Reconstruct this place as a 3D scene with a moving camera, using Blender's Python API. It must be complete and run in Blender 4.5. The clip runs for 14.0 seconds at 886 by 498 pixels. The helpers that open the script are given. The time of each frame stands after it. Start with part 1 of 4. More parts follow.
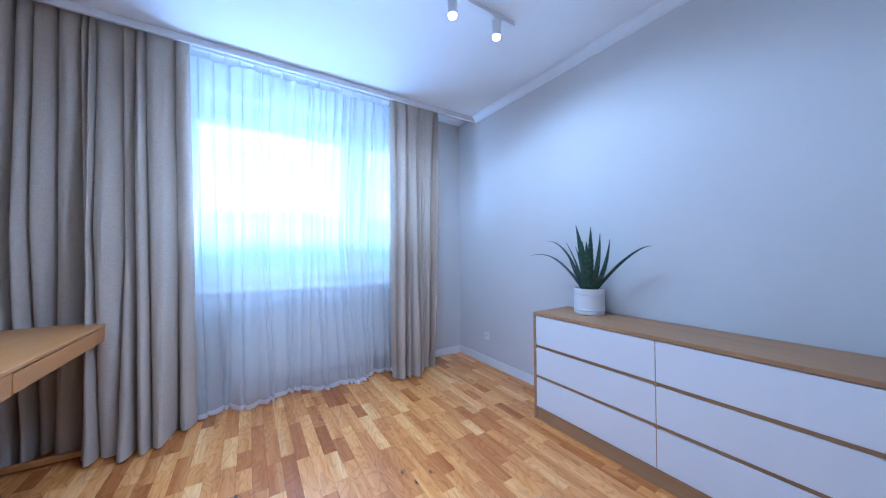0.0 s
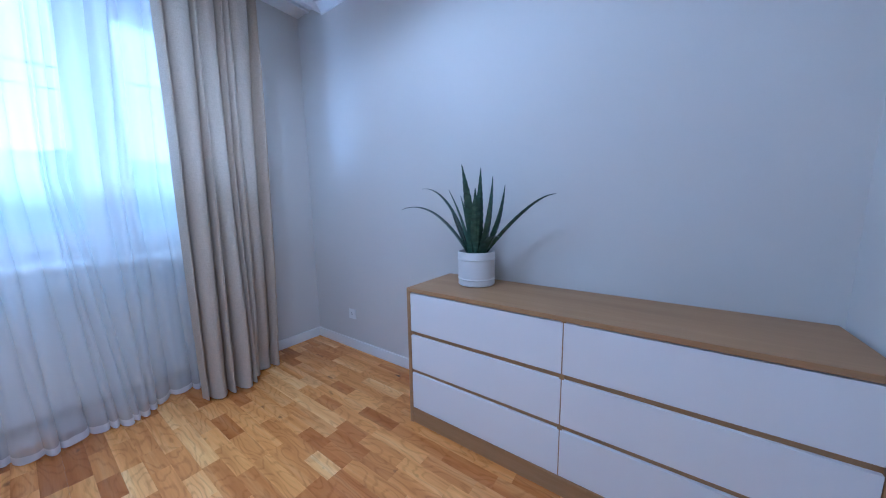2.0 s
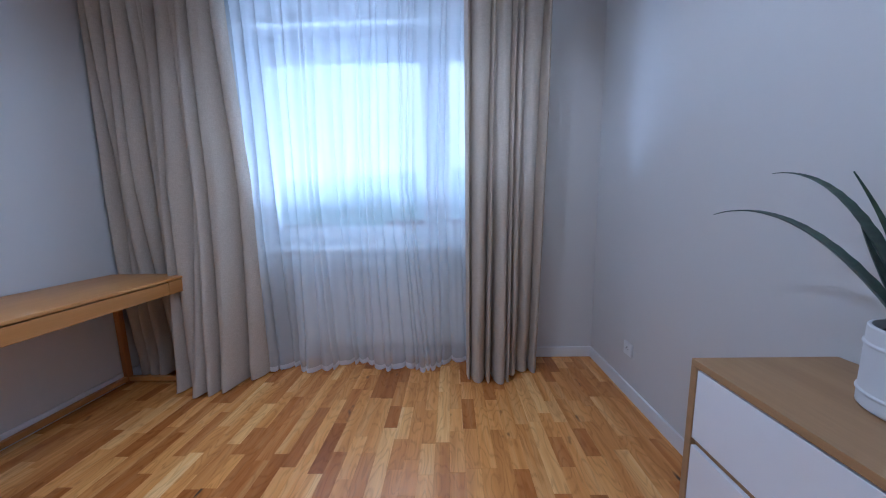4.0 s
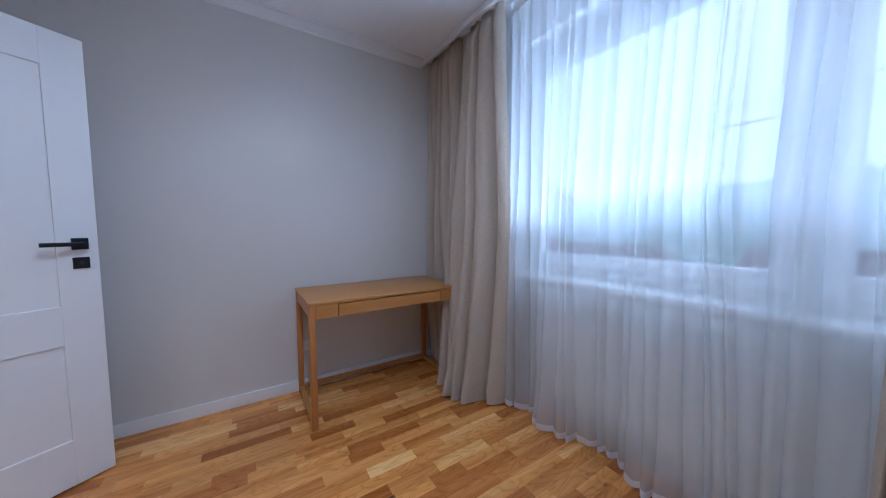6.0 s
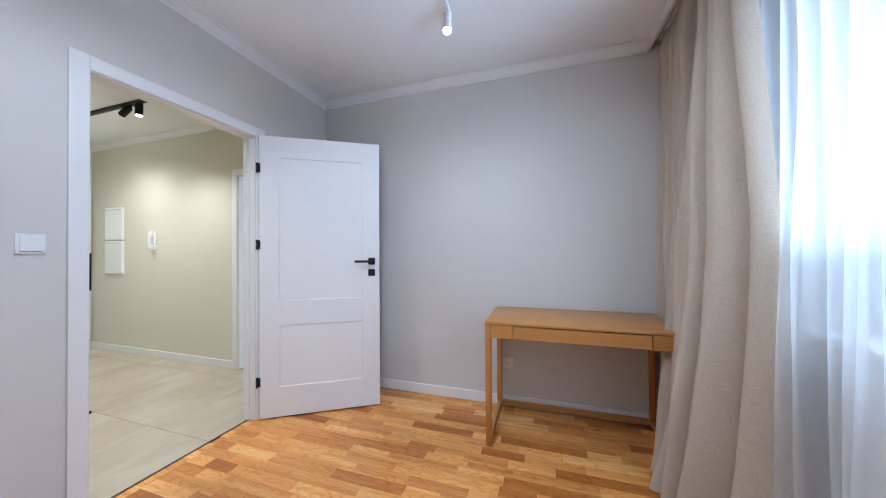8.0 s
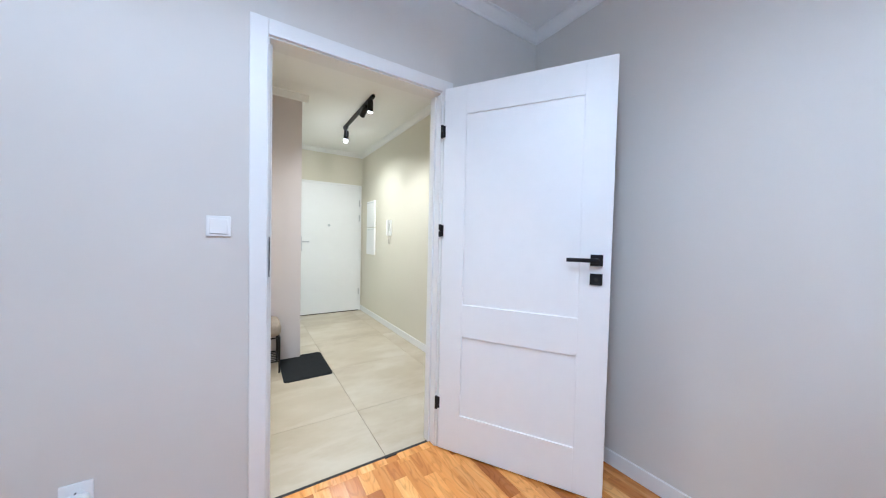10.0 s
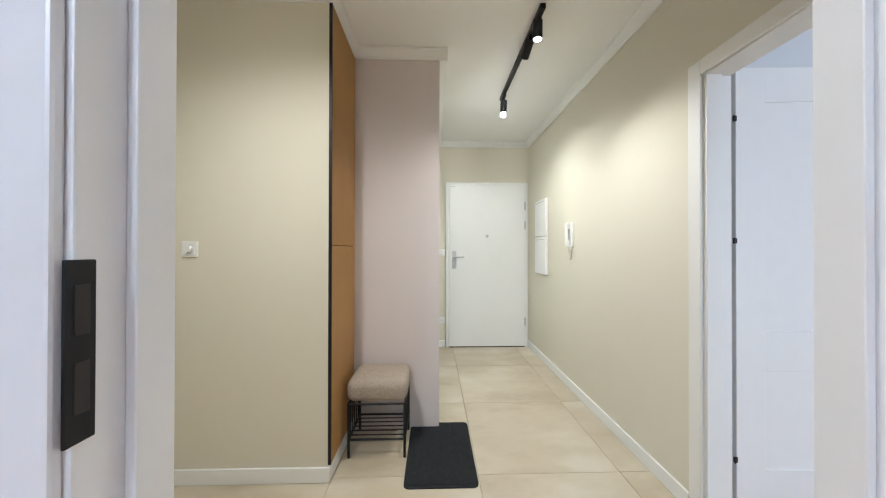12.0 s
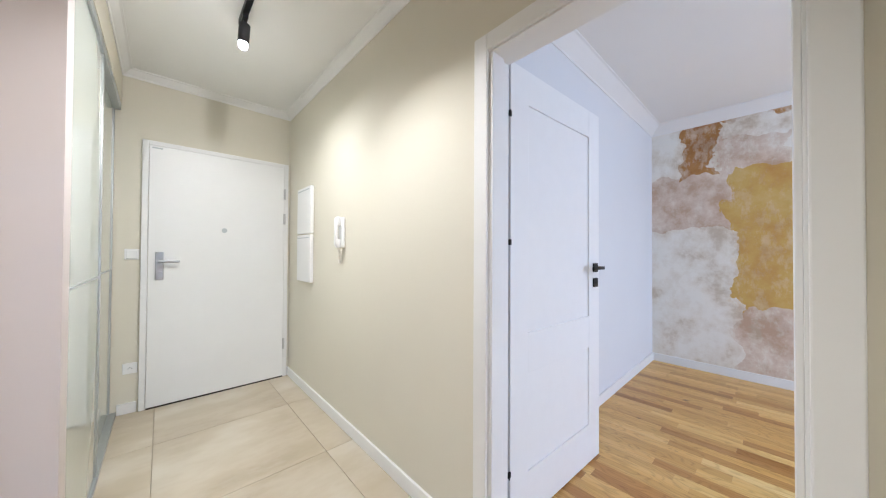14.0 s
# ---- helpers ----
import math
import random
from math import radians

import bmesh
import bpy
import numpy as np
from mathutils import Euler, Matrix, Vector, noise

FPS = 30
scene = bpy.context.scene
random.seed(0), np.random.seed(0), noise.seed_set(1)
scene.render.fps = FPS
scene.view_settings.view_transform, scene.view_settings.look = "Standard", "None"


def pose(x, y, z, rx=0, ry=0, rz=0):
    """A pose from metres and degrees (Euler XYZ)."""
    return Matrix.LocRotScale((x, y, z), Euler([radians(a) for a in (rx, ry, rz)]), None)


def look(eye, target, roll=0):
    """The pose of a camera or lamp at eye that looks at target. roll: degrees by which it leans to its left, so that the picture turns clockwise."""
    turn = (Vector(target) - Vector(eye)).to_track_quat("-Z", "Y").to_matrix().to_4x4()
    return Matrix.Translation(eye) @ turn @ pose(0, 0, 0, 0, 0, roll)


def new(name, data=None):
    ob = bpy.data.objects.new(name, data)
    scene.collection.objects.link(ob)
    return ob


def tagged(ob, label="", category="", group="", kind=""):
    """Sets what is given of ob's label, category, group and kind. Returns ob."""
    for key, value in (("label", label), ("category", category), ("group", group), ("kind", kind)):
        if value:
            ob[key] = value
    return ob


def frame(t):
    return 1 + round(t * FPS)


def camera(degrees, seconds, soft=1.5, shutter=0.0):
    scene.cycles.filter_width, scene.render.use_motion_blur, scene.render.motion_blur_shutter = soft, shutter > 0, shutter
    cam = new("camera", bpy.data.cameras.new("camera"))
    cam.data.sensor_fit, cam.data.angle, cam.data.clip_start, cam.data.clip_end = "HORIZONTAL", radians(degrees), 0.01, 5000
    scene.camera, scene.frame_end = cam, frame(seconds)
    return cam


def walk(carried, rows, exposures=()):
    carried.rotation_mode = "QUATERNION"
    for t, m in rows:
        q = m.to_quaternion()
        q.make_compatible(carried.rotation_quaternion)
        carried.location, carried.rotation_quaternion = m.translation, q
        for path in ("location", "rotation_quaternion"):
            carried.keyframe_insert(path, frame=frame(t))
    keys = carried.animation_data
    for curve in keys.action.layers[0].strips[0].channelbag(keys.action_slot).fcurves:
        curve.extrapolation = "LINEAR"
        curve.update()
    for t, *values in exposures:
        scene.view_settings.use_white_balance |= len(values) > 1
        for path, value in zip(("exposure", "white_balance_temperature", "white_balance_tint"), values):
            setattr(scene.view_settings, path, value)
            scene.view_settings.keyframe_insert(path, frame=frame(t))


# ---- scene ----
cam = camera(110.7, 14.0, 1.15)
PATH = [
    (0, (-1.641, 0.051, 1.154), (-0.571, 1.741, 1.177), -0.5),
    (0.5, (-1.516, 0.181, 1.149), (-0.246, 1.726, 1.174), -0.8),
    (1, (-1.315, 0.281, 1.133), (0.132, 1.661, 1.119), -0.9),
    (1.5, (-1.19, 0.366, 1.115), (0.409, 1.559, 0.979), -0.9),
    (2, (-1.075, 0.508, 1.133), (0.539, 1.657, 0.861), -0.9),
    (2.5, (-0.983, 0.607, 1.15), (0.426, 1.995, 0.855), -1.1),
    (3, (-0.857, 0.615, 1.141), (0.157, 2.315, 0.857), -1.1),
    (3.5, (-0.744, 0.655, 1.129), (-0.238, 2.57, 0.848), -1.0),
    (3.7, (-0.691, 0.676, 1.143), (-0.412, 2.637, 0.861), -1.1),
    (5.8, (-0.466, 1.245, 1.198), (-2.028, 2.484, 1.043), -0.2),
    (6, (-0.498, 1.326, 1.197), (-2.174, 2.408, 1.054), 0.0),
    (6.5, (-0.564, 1.515, 1.189), (-2.453, 2.165, 1.092), -0.2),
    (7, (-0.566, 1.694, 1.186), (-2.555, 1.898, 1.144), -0.4),
    (7.5, (-0.514, 1.829, 1.19), (-2.501, 1.599, 1.18), -0.4),
    (8, (-0.476, 1.949, 1.188), (-2.379, 1.335, 1.208), -0.4),
    (8.5, (-0.605, 2.054, 1.19), (-2.36, 1.094, 1.212), -0.6),
    (9, (-0.826, 2.003, 1.168), (-2.371, 0.733, 1.168), 0.2),
    (9.2, (-0.919, 1.925, 1.173), (-2.382, 0.562, 1.154), 0.7),
    (11.3, (-1.556, 0.678, 1.227), (-1.922, -1.288, 1.206), 0.3),
    (11.5, (-1.591, 0.569, 1.229), (-1.857, -1.413, 1.218), 0.2),
    (12, (-1.635, 0.29, 1.204), (-1.695, -1.709, 1.214), 0.1),
    (12.5, (-1.692, 0.064, 1.219), (-1.819, -1.932, 1.226), 0.0),
    (13, (-1.78, -0.085, 1.197), (-2.244, -2.03, 1.211), 0.1),
    (13.5, (-1.867, -0.185, 1.204), (-2.774, -1.967, 1.223), 0.1),
    (14, (-1.9, -0.282, 1.204), (-3.254, -1.754, 1.228), 0.3),
]
EXPOSURES = [(0.0, 0.86, 4100, 11), (0.5, 0.70, 4100, 11), (1.0, 0.52, 4150, 11), (2.5, 0.46, 4300, 12), (3.5, 0.1, 4550, 14), (6.0, 0.05, 4900, 15), (6.5, 0.0, 4850, 14), (8.0, 0.78, 5250, 11), (8.5, 1.07, 5250, 10), (9.0, 1.2, 5100, 10), (11.5, 0.87, 5250, 10), (12.5, 1.02, 5450, 13), (14.0, 1.05, 5300, 16)]
walk(cam, [(t, look(e, g, r)) for t, e, g, r in PATH], EXPOSURES)

# ---- light ----
world = bpy.data.worlds.new("sky")
scene.world = world
world.use_nodes = True
wn = world.node_tree.nodes
sky = wn.new("ShaderNodeTexSky")
sky.sky_type = "NISHITA"
sky.sun_disc = False
sky.sun_elevation, sky.sun_rotation = radians(42), radians(0)
sky.dust_density, sky.air_density = 4.0, 1.2
wn["Background"].inputs["Strength"].default_value = 0.031
world.node_tree.links.new(sky.outputs["Color"], wn["Background"].inputs["Color"])


def lamp(kind, name, m, energy, color, **kw):
    d = bpy.data.lights.new(name, kind)
    d.energy, d.color = energy, color
    if "size" in kw:
        d.shape, d.size, d.size_y = "RECTANGLE", *kw["size"]
    if "radius" in kw:
        d.shadow_soft_size = kw["radius"]
    if "spot" in kw:
        d.spot_size, d.spot_blend = radians(kw["spot"]), kw.get("blend", 1.0)
    if "angle" in kw:
        d.angle = radians(kw["angle"])
    ob = new(name, d)
    ob.matrix_world = m
    return ob


# overcast light that comes in at the window side
lamp("SUN", "sun", look((0, 0, 10), (0.05, -10, 1.0)), 1.15, (0.70, 0.86, 1.0), angle=95)
# sky light at the two windows, from above the first opening and in the second, and an added lamp, unseen below the
# first sill, that lifts the ceiling in place of daylight thrown up by the ground
lamp("AREA", "window_skylight", look((-1.08, 5.1, 4.85), (-1.08, 2.2, 1.0)), 28, (0.56, 0.79, 1.0), size=(3.4, 2.0))
lamp("AREA", "window_ground_fill", look((-1.08, 4.5, 0.30), (-1.08, 2.2, 1.9)), 85, (0.72, 0.85, 1.0), size=(3.0, 0.5))
lamp("AREA", "window_skylight", look((-4.5, 3.36, 1.48), (-4.5, 1.0, 1.55)), 38, (0.82, 0.90, 1.0), size=(2.1, 1.8))

# ---- materials ----


def nodes_of(name):
    m = bpy.data.materials.new(name)
    m.use_nodes = True
    return m, m.node_tree.nodes, m.node_tree.links


def mixer(n, l, fac, a, b, mode="MIX"):
    x = n.new("ShaderNodeMix")
    x.data_type, x.blend_type = "RGBA", mode
    for sock, v in ((x.inputs[0], fac), (x.inputs[6], a), (x.inputs[7], b)):
        if isinstance(v, (int, float)):
            sock.default_value = v
        elif isinstance(v, tuple):
            sock.default_value = (*v, 1)
        else:
            l.new(v, sock)
    return x.outputs[2]


def noisy(n, l, scale, detail=4, stretch=(1, 1, 1), offset=None, rough=0.55):
    tc = n.new("ShaderNodeTexCoord")
    mp = n.new("ShaderNodeMapping")
    mp.inputs["Scale"].default_value = stretch
    l.new(tc.outputs["Object"], mp.inputs["Vector"])
    if offset is not None:
        l.new(offset, mp.inputs["Location"])
    t = n.new("ShaderNodeTexNoise")
    t.inputs["Scale"].default_value, t.inputs["Detail"].default_value = scale, detail
    t.inputs["Roughness"].default_value = rough
    l.new(mp.outputs["Vector"], t.inputs["Vector"])
    return t.outputs["Fac"]


def ramp(n, l, fac, stops):
    r = n.new("ShaderNodeValToRGB")
    e = r.color_ramp.elements
    while len(e) < len(stops):
        e.new(0.5)
    for k, (p, c) in zip(e, stops):
        k.position, k.color = p, (*c, 1)
    l.new(fac, r.inputs["Fac"])
    return r.outputs["Color"]


def bumped(n, l, height, strength, distance=0.002):
    b = n.new("ShaderNodeBump")
    b.inputs["Strength"].default_value, b.inputs["Distance"].default_value = strength, distance
    l.new(height, b.inputs["Height"])
    l.new(b.outputs["Normal"], n["Principled BSDF"].inputs["Normal"])


def plain(name, color, rough=0.5, metal=0.0, var=0.06, scale=6.0, grain=120.0, bump=0.15, spec=0.5):
    m, n, l = nodes_of(name)
    p = n["Principled BSDF"]
    dark = tuple(c * (1 - var) for c in color)
    light = tuple(min(1, c * (1 + var)) for c in color)
    l.new(mixer(n, l, noisy(n, l, scale, 5), dark, light), p.inputs["Base Color"])
    p.inputs["Roughness"].default_value, p.inputs["Metallic"].default_value = rough, metal
    p.inputs["Specular IOR Level"].default_value = spec
    if bump:
        bumped(n, l, noisy(n, l, grain, 3), bump, 0.001)
    return m


def wood(name, a, b, c, along="y", rough=0.4, per_piece=False, grain=1.0):
    """Oak: long grain along one axis; with per_piece every piece has its own tone."""
    m, n, l = nodes_of(name)
    p = n["Principled BSDF"]
    st = {"x": (0.5, 9, 9), "y": (9, 0.5, 9), "z": (9, 9, 0.5)}[along]
    off = None
    tone = None
    if per_piece:
        oi, ge = n.new("ShaderNodeObjectInfo"), n.new("ShaderNodeNewGeometry")
        s = n.new("ShaderNodeMath")
        s.operation = "ADD"
        l.new(oi.outputs["Random"], s.inputs[0])
        l.new(ge.outputs["Random Per Island"], s.inputs[1])
        fr = n.new("ShaderNodeMath")
        fr.operation = "FRACT"
        l.new(s.outputs[0], fr.inputs[0])
        tone = fr.outputs[0]
        k = n.new("ShaderNodeMath")
        k.operation = "MULTIPLY"
        k.inputs[1].default_value = 37.0
        l.new(tone, k.inputs[0])
        cx = n.new("ShaderNodeCombineXYZ")
        for i in range(3):
            l.new(k.outputs[0], cx.inputs[i])
        off = cx.outputs[0]
    coarse = noisy(n, l, 2.2 * grain, 4, st, off)
    fine = noisy(n, l, 22.0 * grain, 6, st, off, 0.7)
    col = ramp(n, l, coarse, [(0.3, a), (0.5, b), (0.72, c)])
    col = mixer(n, l, mixer(n, l, 0.75, (0, 0, 0), fine), col, tuple(x * 0.58 for x in b))
    if per_piece:
        shade = ramp(n, l, tone, [(0.0, (0.60, 0.44, 0.33)), (0.16, (0.84, 0.68, 0.56)), (0.35, (1.02, 0.95, 0.88)), (0.75, (1.18, 1.15, 1.10)), (0.9, (1.22, 1.26, 1.28)), (1.0, (1.36, 1.62, 2.1))])
        col = mixer(n, l, 1.0, col, shade, "MULTIPLY")
        rings = n.new("ShaderNodeMath")
        rings.operation = "MULTIPLY"
        rings.inputs[1].default_value = 70.0
        l.new(noisy(n, l, 1.9, 2.2, (6, 1.5, 6), off, 0.35), rings.inputs[0])
        wave = n.new("ShaderNodeMath")
        wave.operation = "SINE"
        l.new(rings.outputs[0], wave.inputs[0])
        lines = ramp(n, l, wave.outputs[0], [(0.0, (0, 0, 0)), (0.5, (0.10, 0.10, 0.10)), (1.0, (0.42, 0.42, 0.42))])
        lines = mixer(n, l, 1.0, lines, ramp(n, l, fine, [(0.3, (0.25, 0.25, 0.25)), (0.6, (1, 1, 1))]), "MULTIPLY")
        col = mixer(n, l, lines, col, mixer(n, l, 1.0, col, (0.50, 0.40, 0.32), "MULTIPLY"))
        knots = noisy(n, l, 7, 2, (1.6, 0.8, 1.6), off)
        kf = ramp(n, l, knots, [(0.72, (0, 0, 0)), (0.79, (1, 1, 1))])
        col = mixer(n, l, kf, col, (0.09, 0.05, 0.025))
    l.new(col, p.inputs["Base Color"])
    p.inputs["Roughness"].default_value = rough
    bumped(n, l, fine, 0.12, 0.0008)
    return m


def fabric(name, color, see=0.0, glow=0.0, weave=900.0, rough=0.9, slub=True):
    """Woven cloth: see lets part of the light straight through, glow scatters part of it to the other side."""
    m, n, l = nodes_of(name)
    p = n["Principled BSDF"]
    out = n["Material Output"]
    a = noisy(n, l, 40, 4, (1, 1, 14))
    b = noisy(n, l, 40, 4, (14, 14, 1))
    w = mixer(n, l, 0.5, a, b)
    col = mixer(n, l, w, tuple(c * (0.55 if slub else 0.95) for c in color), tuple(min(1, c * (1.4 if slub else 1.04)) for c in color))
    l.new(col, p.inputs["Base Color"])
    p.inputs["Roughness"].default_value = rough
    p.inputs["Specular IOR Level"].default_value = 0.15
    if slub:
        crease = noisy(n, l, 9, 5, (1, 1, 0.6), None, 0.6)
        bumped(n, l, mixer(n, l, 0.12, crease, w), 0.5, 0.012)
    else:
        bumped(n, l, w, 0.25, 0.001)
    s = p.outputs[0]
    if glow:
        tr = n.new("ShaderNodeBsdfTranslucent")
        l.new(col, tr.inputs["Color"])
        mx = n.new("ShaderNodeMixShader")
        mx.inputs[0].default_value = glow
        l.new(s, mx.inputs[1])
        l.new(tr.outputs[0], mx.inputs[2])
        s = mx.outputs[0]
    if see:
        tp = n.new("ShaderNodeBsdfTransparent")
        mx = n.new("ShaderNodeMixShader")
        mx.inputs[0].default_value = see
        l.new(s, mx.inputs[1])
        l.new(tp.outputs[0], mx.inputs[2])
        s = mx.outputs[0]
    l.new(s, out.inputs["Surface"])
    return m


def glowing(name, color, strength):
    m, n, l = nodes_of(name)
    p = n["Principled BSDF"]
    p.inputs["Emission Color"].default_value = (*color, 1)
    p.inputs["Emission Strength"].default_value = strength
    return m


M_WALL = plain("wall_paint", (0.66, 0.635, 0.60), 0.75, var=0.03, scale=1.6, grain=260, bump=0.25, spec=0.25)
M_HALLWALL = plain("hall_paint", (0.69, 0.655, 0.55), 0.7, var=0.03, scale=1.6, grain=260, bump=0.25, spec=0.3)
M_PINK = plain("pink_paint", (0.655, 0.595, 0.578), 0.7, var=0.03, scale=1.6, grain=260, bump=0.25, spec=0.25)
M_ROOM = plain("room_paint", (0.70, 0.71, 0.73), 0.75, var=0.03, scale=1.6, grain=260, bump=0.25, spec=0.25)
M_CEIL = plain("ceiling_paint", (0.86, 0.86, 0.85), 0.85, var=0.02, scale=2, grain=200, bump=0.1, spec=0.2)
M_TRIM = plain("white_lacquer", (0.80, 0.80, 0.79), 0.38, var=0.02, scale=8, bump=0.05)
M_DOOR = plain("door_foil", (0.80, 0.80, 0.80), 0.42, var=0.025, scale=14, grain=180, bump=0.18)
M_FRONT = plain("drawer_white", (0.80, 0.80, 0.80), 0.35, var=0.015, scale=5, bump=0.04)
M_PVC = plain("window_pvc", (0.80, 0.81, 0.82), 0.3, var=0.01, bump=0)
M_BLACK = plain("black_metal", (0.018, 0.018, 0.02), 0.42, 0.6, var=0.2, scale=20, bump=0.05)
M_STEEL = plain("brushed_steel", (0.55, 0.55, 0.56), 0.3, 1.0, var=0.08, scale=30, bump=0.1)
M_ALU = plain("grey_aluminium", (0.50, 0.53, 0.54), 0.35, 0.8, var=0.05, scale=20, bump=0.05)
M_PLASTIC = plain("white_plastic", (0.82, 0.82, 0.81), 0.3, var=0.01, bump=0)
M_PLASTIC2 = plain("ivory_plastic", (0.74, 0.71, 0.64), 0.35, var=0.03, bump=0)
M_DARK = plain("dark_gap", (0.03, 0.027, 0.025), 0.8, var=0.2)
M_OAK = wood("parquet_oak", (0.52, 0.198, 0.040), (0.75, 0.335, 0.080), (0.87, 0.49, 0.165), "y", 0.23, True)
M_OAK2 = wood("second_room_oak", (0.62, 0.36, 0.105), (0.72, 0.46, 0.15), (0.78, 0.55, 0.23), "y", 0.36, True)
M_CHEST = wood("chest_oak", (0.38, 0.21, 0.085), (0.44, 0.255, 0.108), (0.49, 0.30, 0.14), "y", 0.45)
M_DESK = wood("desk_ash", (0.51, 0.222, 0.05), (0.57, 0.262, 0.065), (0.63, 0.307, 0.085), "y", 0.38)
M_DESKLEG = wood("desk_ash_upright", (0.48, 0.18, 0.038), (0.54, 0.215, 0.05), (0.60, 0.25, 0.065), "z", 0.4)
M_SLAT = wood("slat_oak", (0.42, 0.225, 0.07), (0.48, 0.27, 0.09), (0.54, 0.32, 0.115), "z", 0.5)
M_BATHWOOD = wood("bath_walnut", (0.26, 0.12, 0.05), (0.32, 0.16, 0.07), (0.38, 0.2, 0.09), "y", 0.45)
M_LINEN = fabric("curtain_linen", (0.555, 0.465, 0.36), 0.0, 0.12)
M_SHEER = fabric("sheer_voile", (0.89, 0.915, 0.92), 0.46, 0.64, slub=False)
M_HEM = fabric("sheer_hem", (0.88, 0.88, 0.89), 0.12, 0.45, slub=False)
M_BOUCLE = plain("boucle", (0.36, 0.305, 0.25), 0.95, var=0.35, scale=90, grain=160, bump=0.9, spec=0.1)
M_MAT = plain("ribbed_mat", (0.022, 0.024, 0.026), 0.9, var=0.6, scale=70, grain=220, bump=0.9, spec=0.2)
M_POT = plain("white_ceramic", (0.72, 0.70, 0.68), 0.5, var=0.03, scale=9, bump=0.08)
M_SOIL = plain("potting_soil", (0.05, 0.035, 0.025), 0.95, var=0.5, scale=60, grain=90, bump=1.0)
M_CERAMIC = plain("sanitary_ceramic", (0.80, 0.80, 0.78), 0.12, var=0.01, bump=0)
M_CANDLE = plain("candle_wax", (0.75, 0.66, 0.48), 0.5, var=0.05, bump=0)
M_CREAM = plain("cream_lacquer", (0.62, 0.555, 0.40), 0.4, var=0.02, bump=0.04)
M_BULB = glowing("lit_lens", (1.0, 0.93, 0.82), 14.0)
M_BULBW = glowing("lit_lens_day", (1.0, 0.98, 0.95), 9.0)
M_BAG = plain("bin_liner", (0.72, 0.70, 0.66), 0.4, var=0.1, scale=40, bump=0.4)
M_WICKER = plain("brown_bin", (0.20, 0.11, 0.05), 0.6, var=0.3, scale=50, bump=0.5)


def tile_material():
    m, n, l = nodes_of("travertine_tile")
    p = n["Principled BSDF"]
    oi = n.new("ShaderNodeObjectInfo")
    k = n.new("ShaderNodeVectorMath")
    k.operation = "SCALE"
    k.inputs["Scale"].default_value = 13.0
    cx = n.new("ShaderNodeCombineXYZ")
    for i in range(3):
        l.new(oi.outputs["Random"], cx.inputs[i])
    l.new(cx.outputs[0], k.inputs[0])
    cloud = noisy(n, l, 1.5, 4, (1, 1.7, 1), k.outputs[0], 0.5)
    fine = noisy(n, l, 9, 6, (1, 1.4, 1), k.outputs[0], 0.7)
    col = ramp(n, l, cloud, [(0.34, (0.39, 0.32, 0.215)), (0.46, (0.455, 0.385, 0.27)), (0.56, (0.49, 0.425, 0.31)), (0.68, (0.58, 0.53, 0.43))])
    col = mixer(n, l, mixer(n, l, 0.34, (0, 0, 0), fine), col, (0.58, 0.53, 0.43))
    vein = ramp(n, l, noisy(n, l, 1.1, 7, (1.0, 2.2, 1), k.outputs[0], 0.6), [(0.42, (0, 0, 0)), (0.50, (0.28, 0.28, 0.28)), (0.57, (0, 0, 0))])
    col = mixer(n, l, vein, col, (0.62, 0.57, 0.47))
    l.new(col, p.inputs["Base Color"])
    r = ramp(n, l, fine, [(0.2, (0.34, 0.34, 0.34)), (0.8, (0.42, 0.42, 0.42))])
    l.new(r, p.inputs["Roughness"])
    bumped(n, l, fine, 0.05, 0.001)
    return m


M_TILE = tile_material()
M_GROUT = plain("grout", (0.43, 0.37, 0.27), 0.9, var=0.1, scale=30)


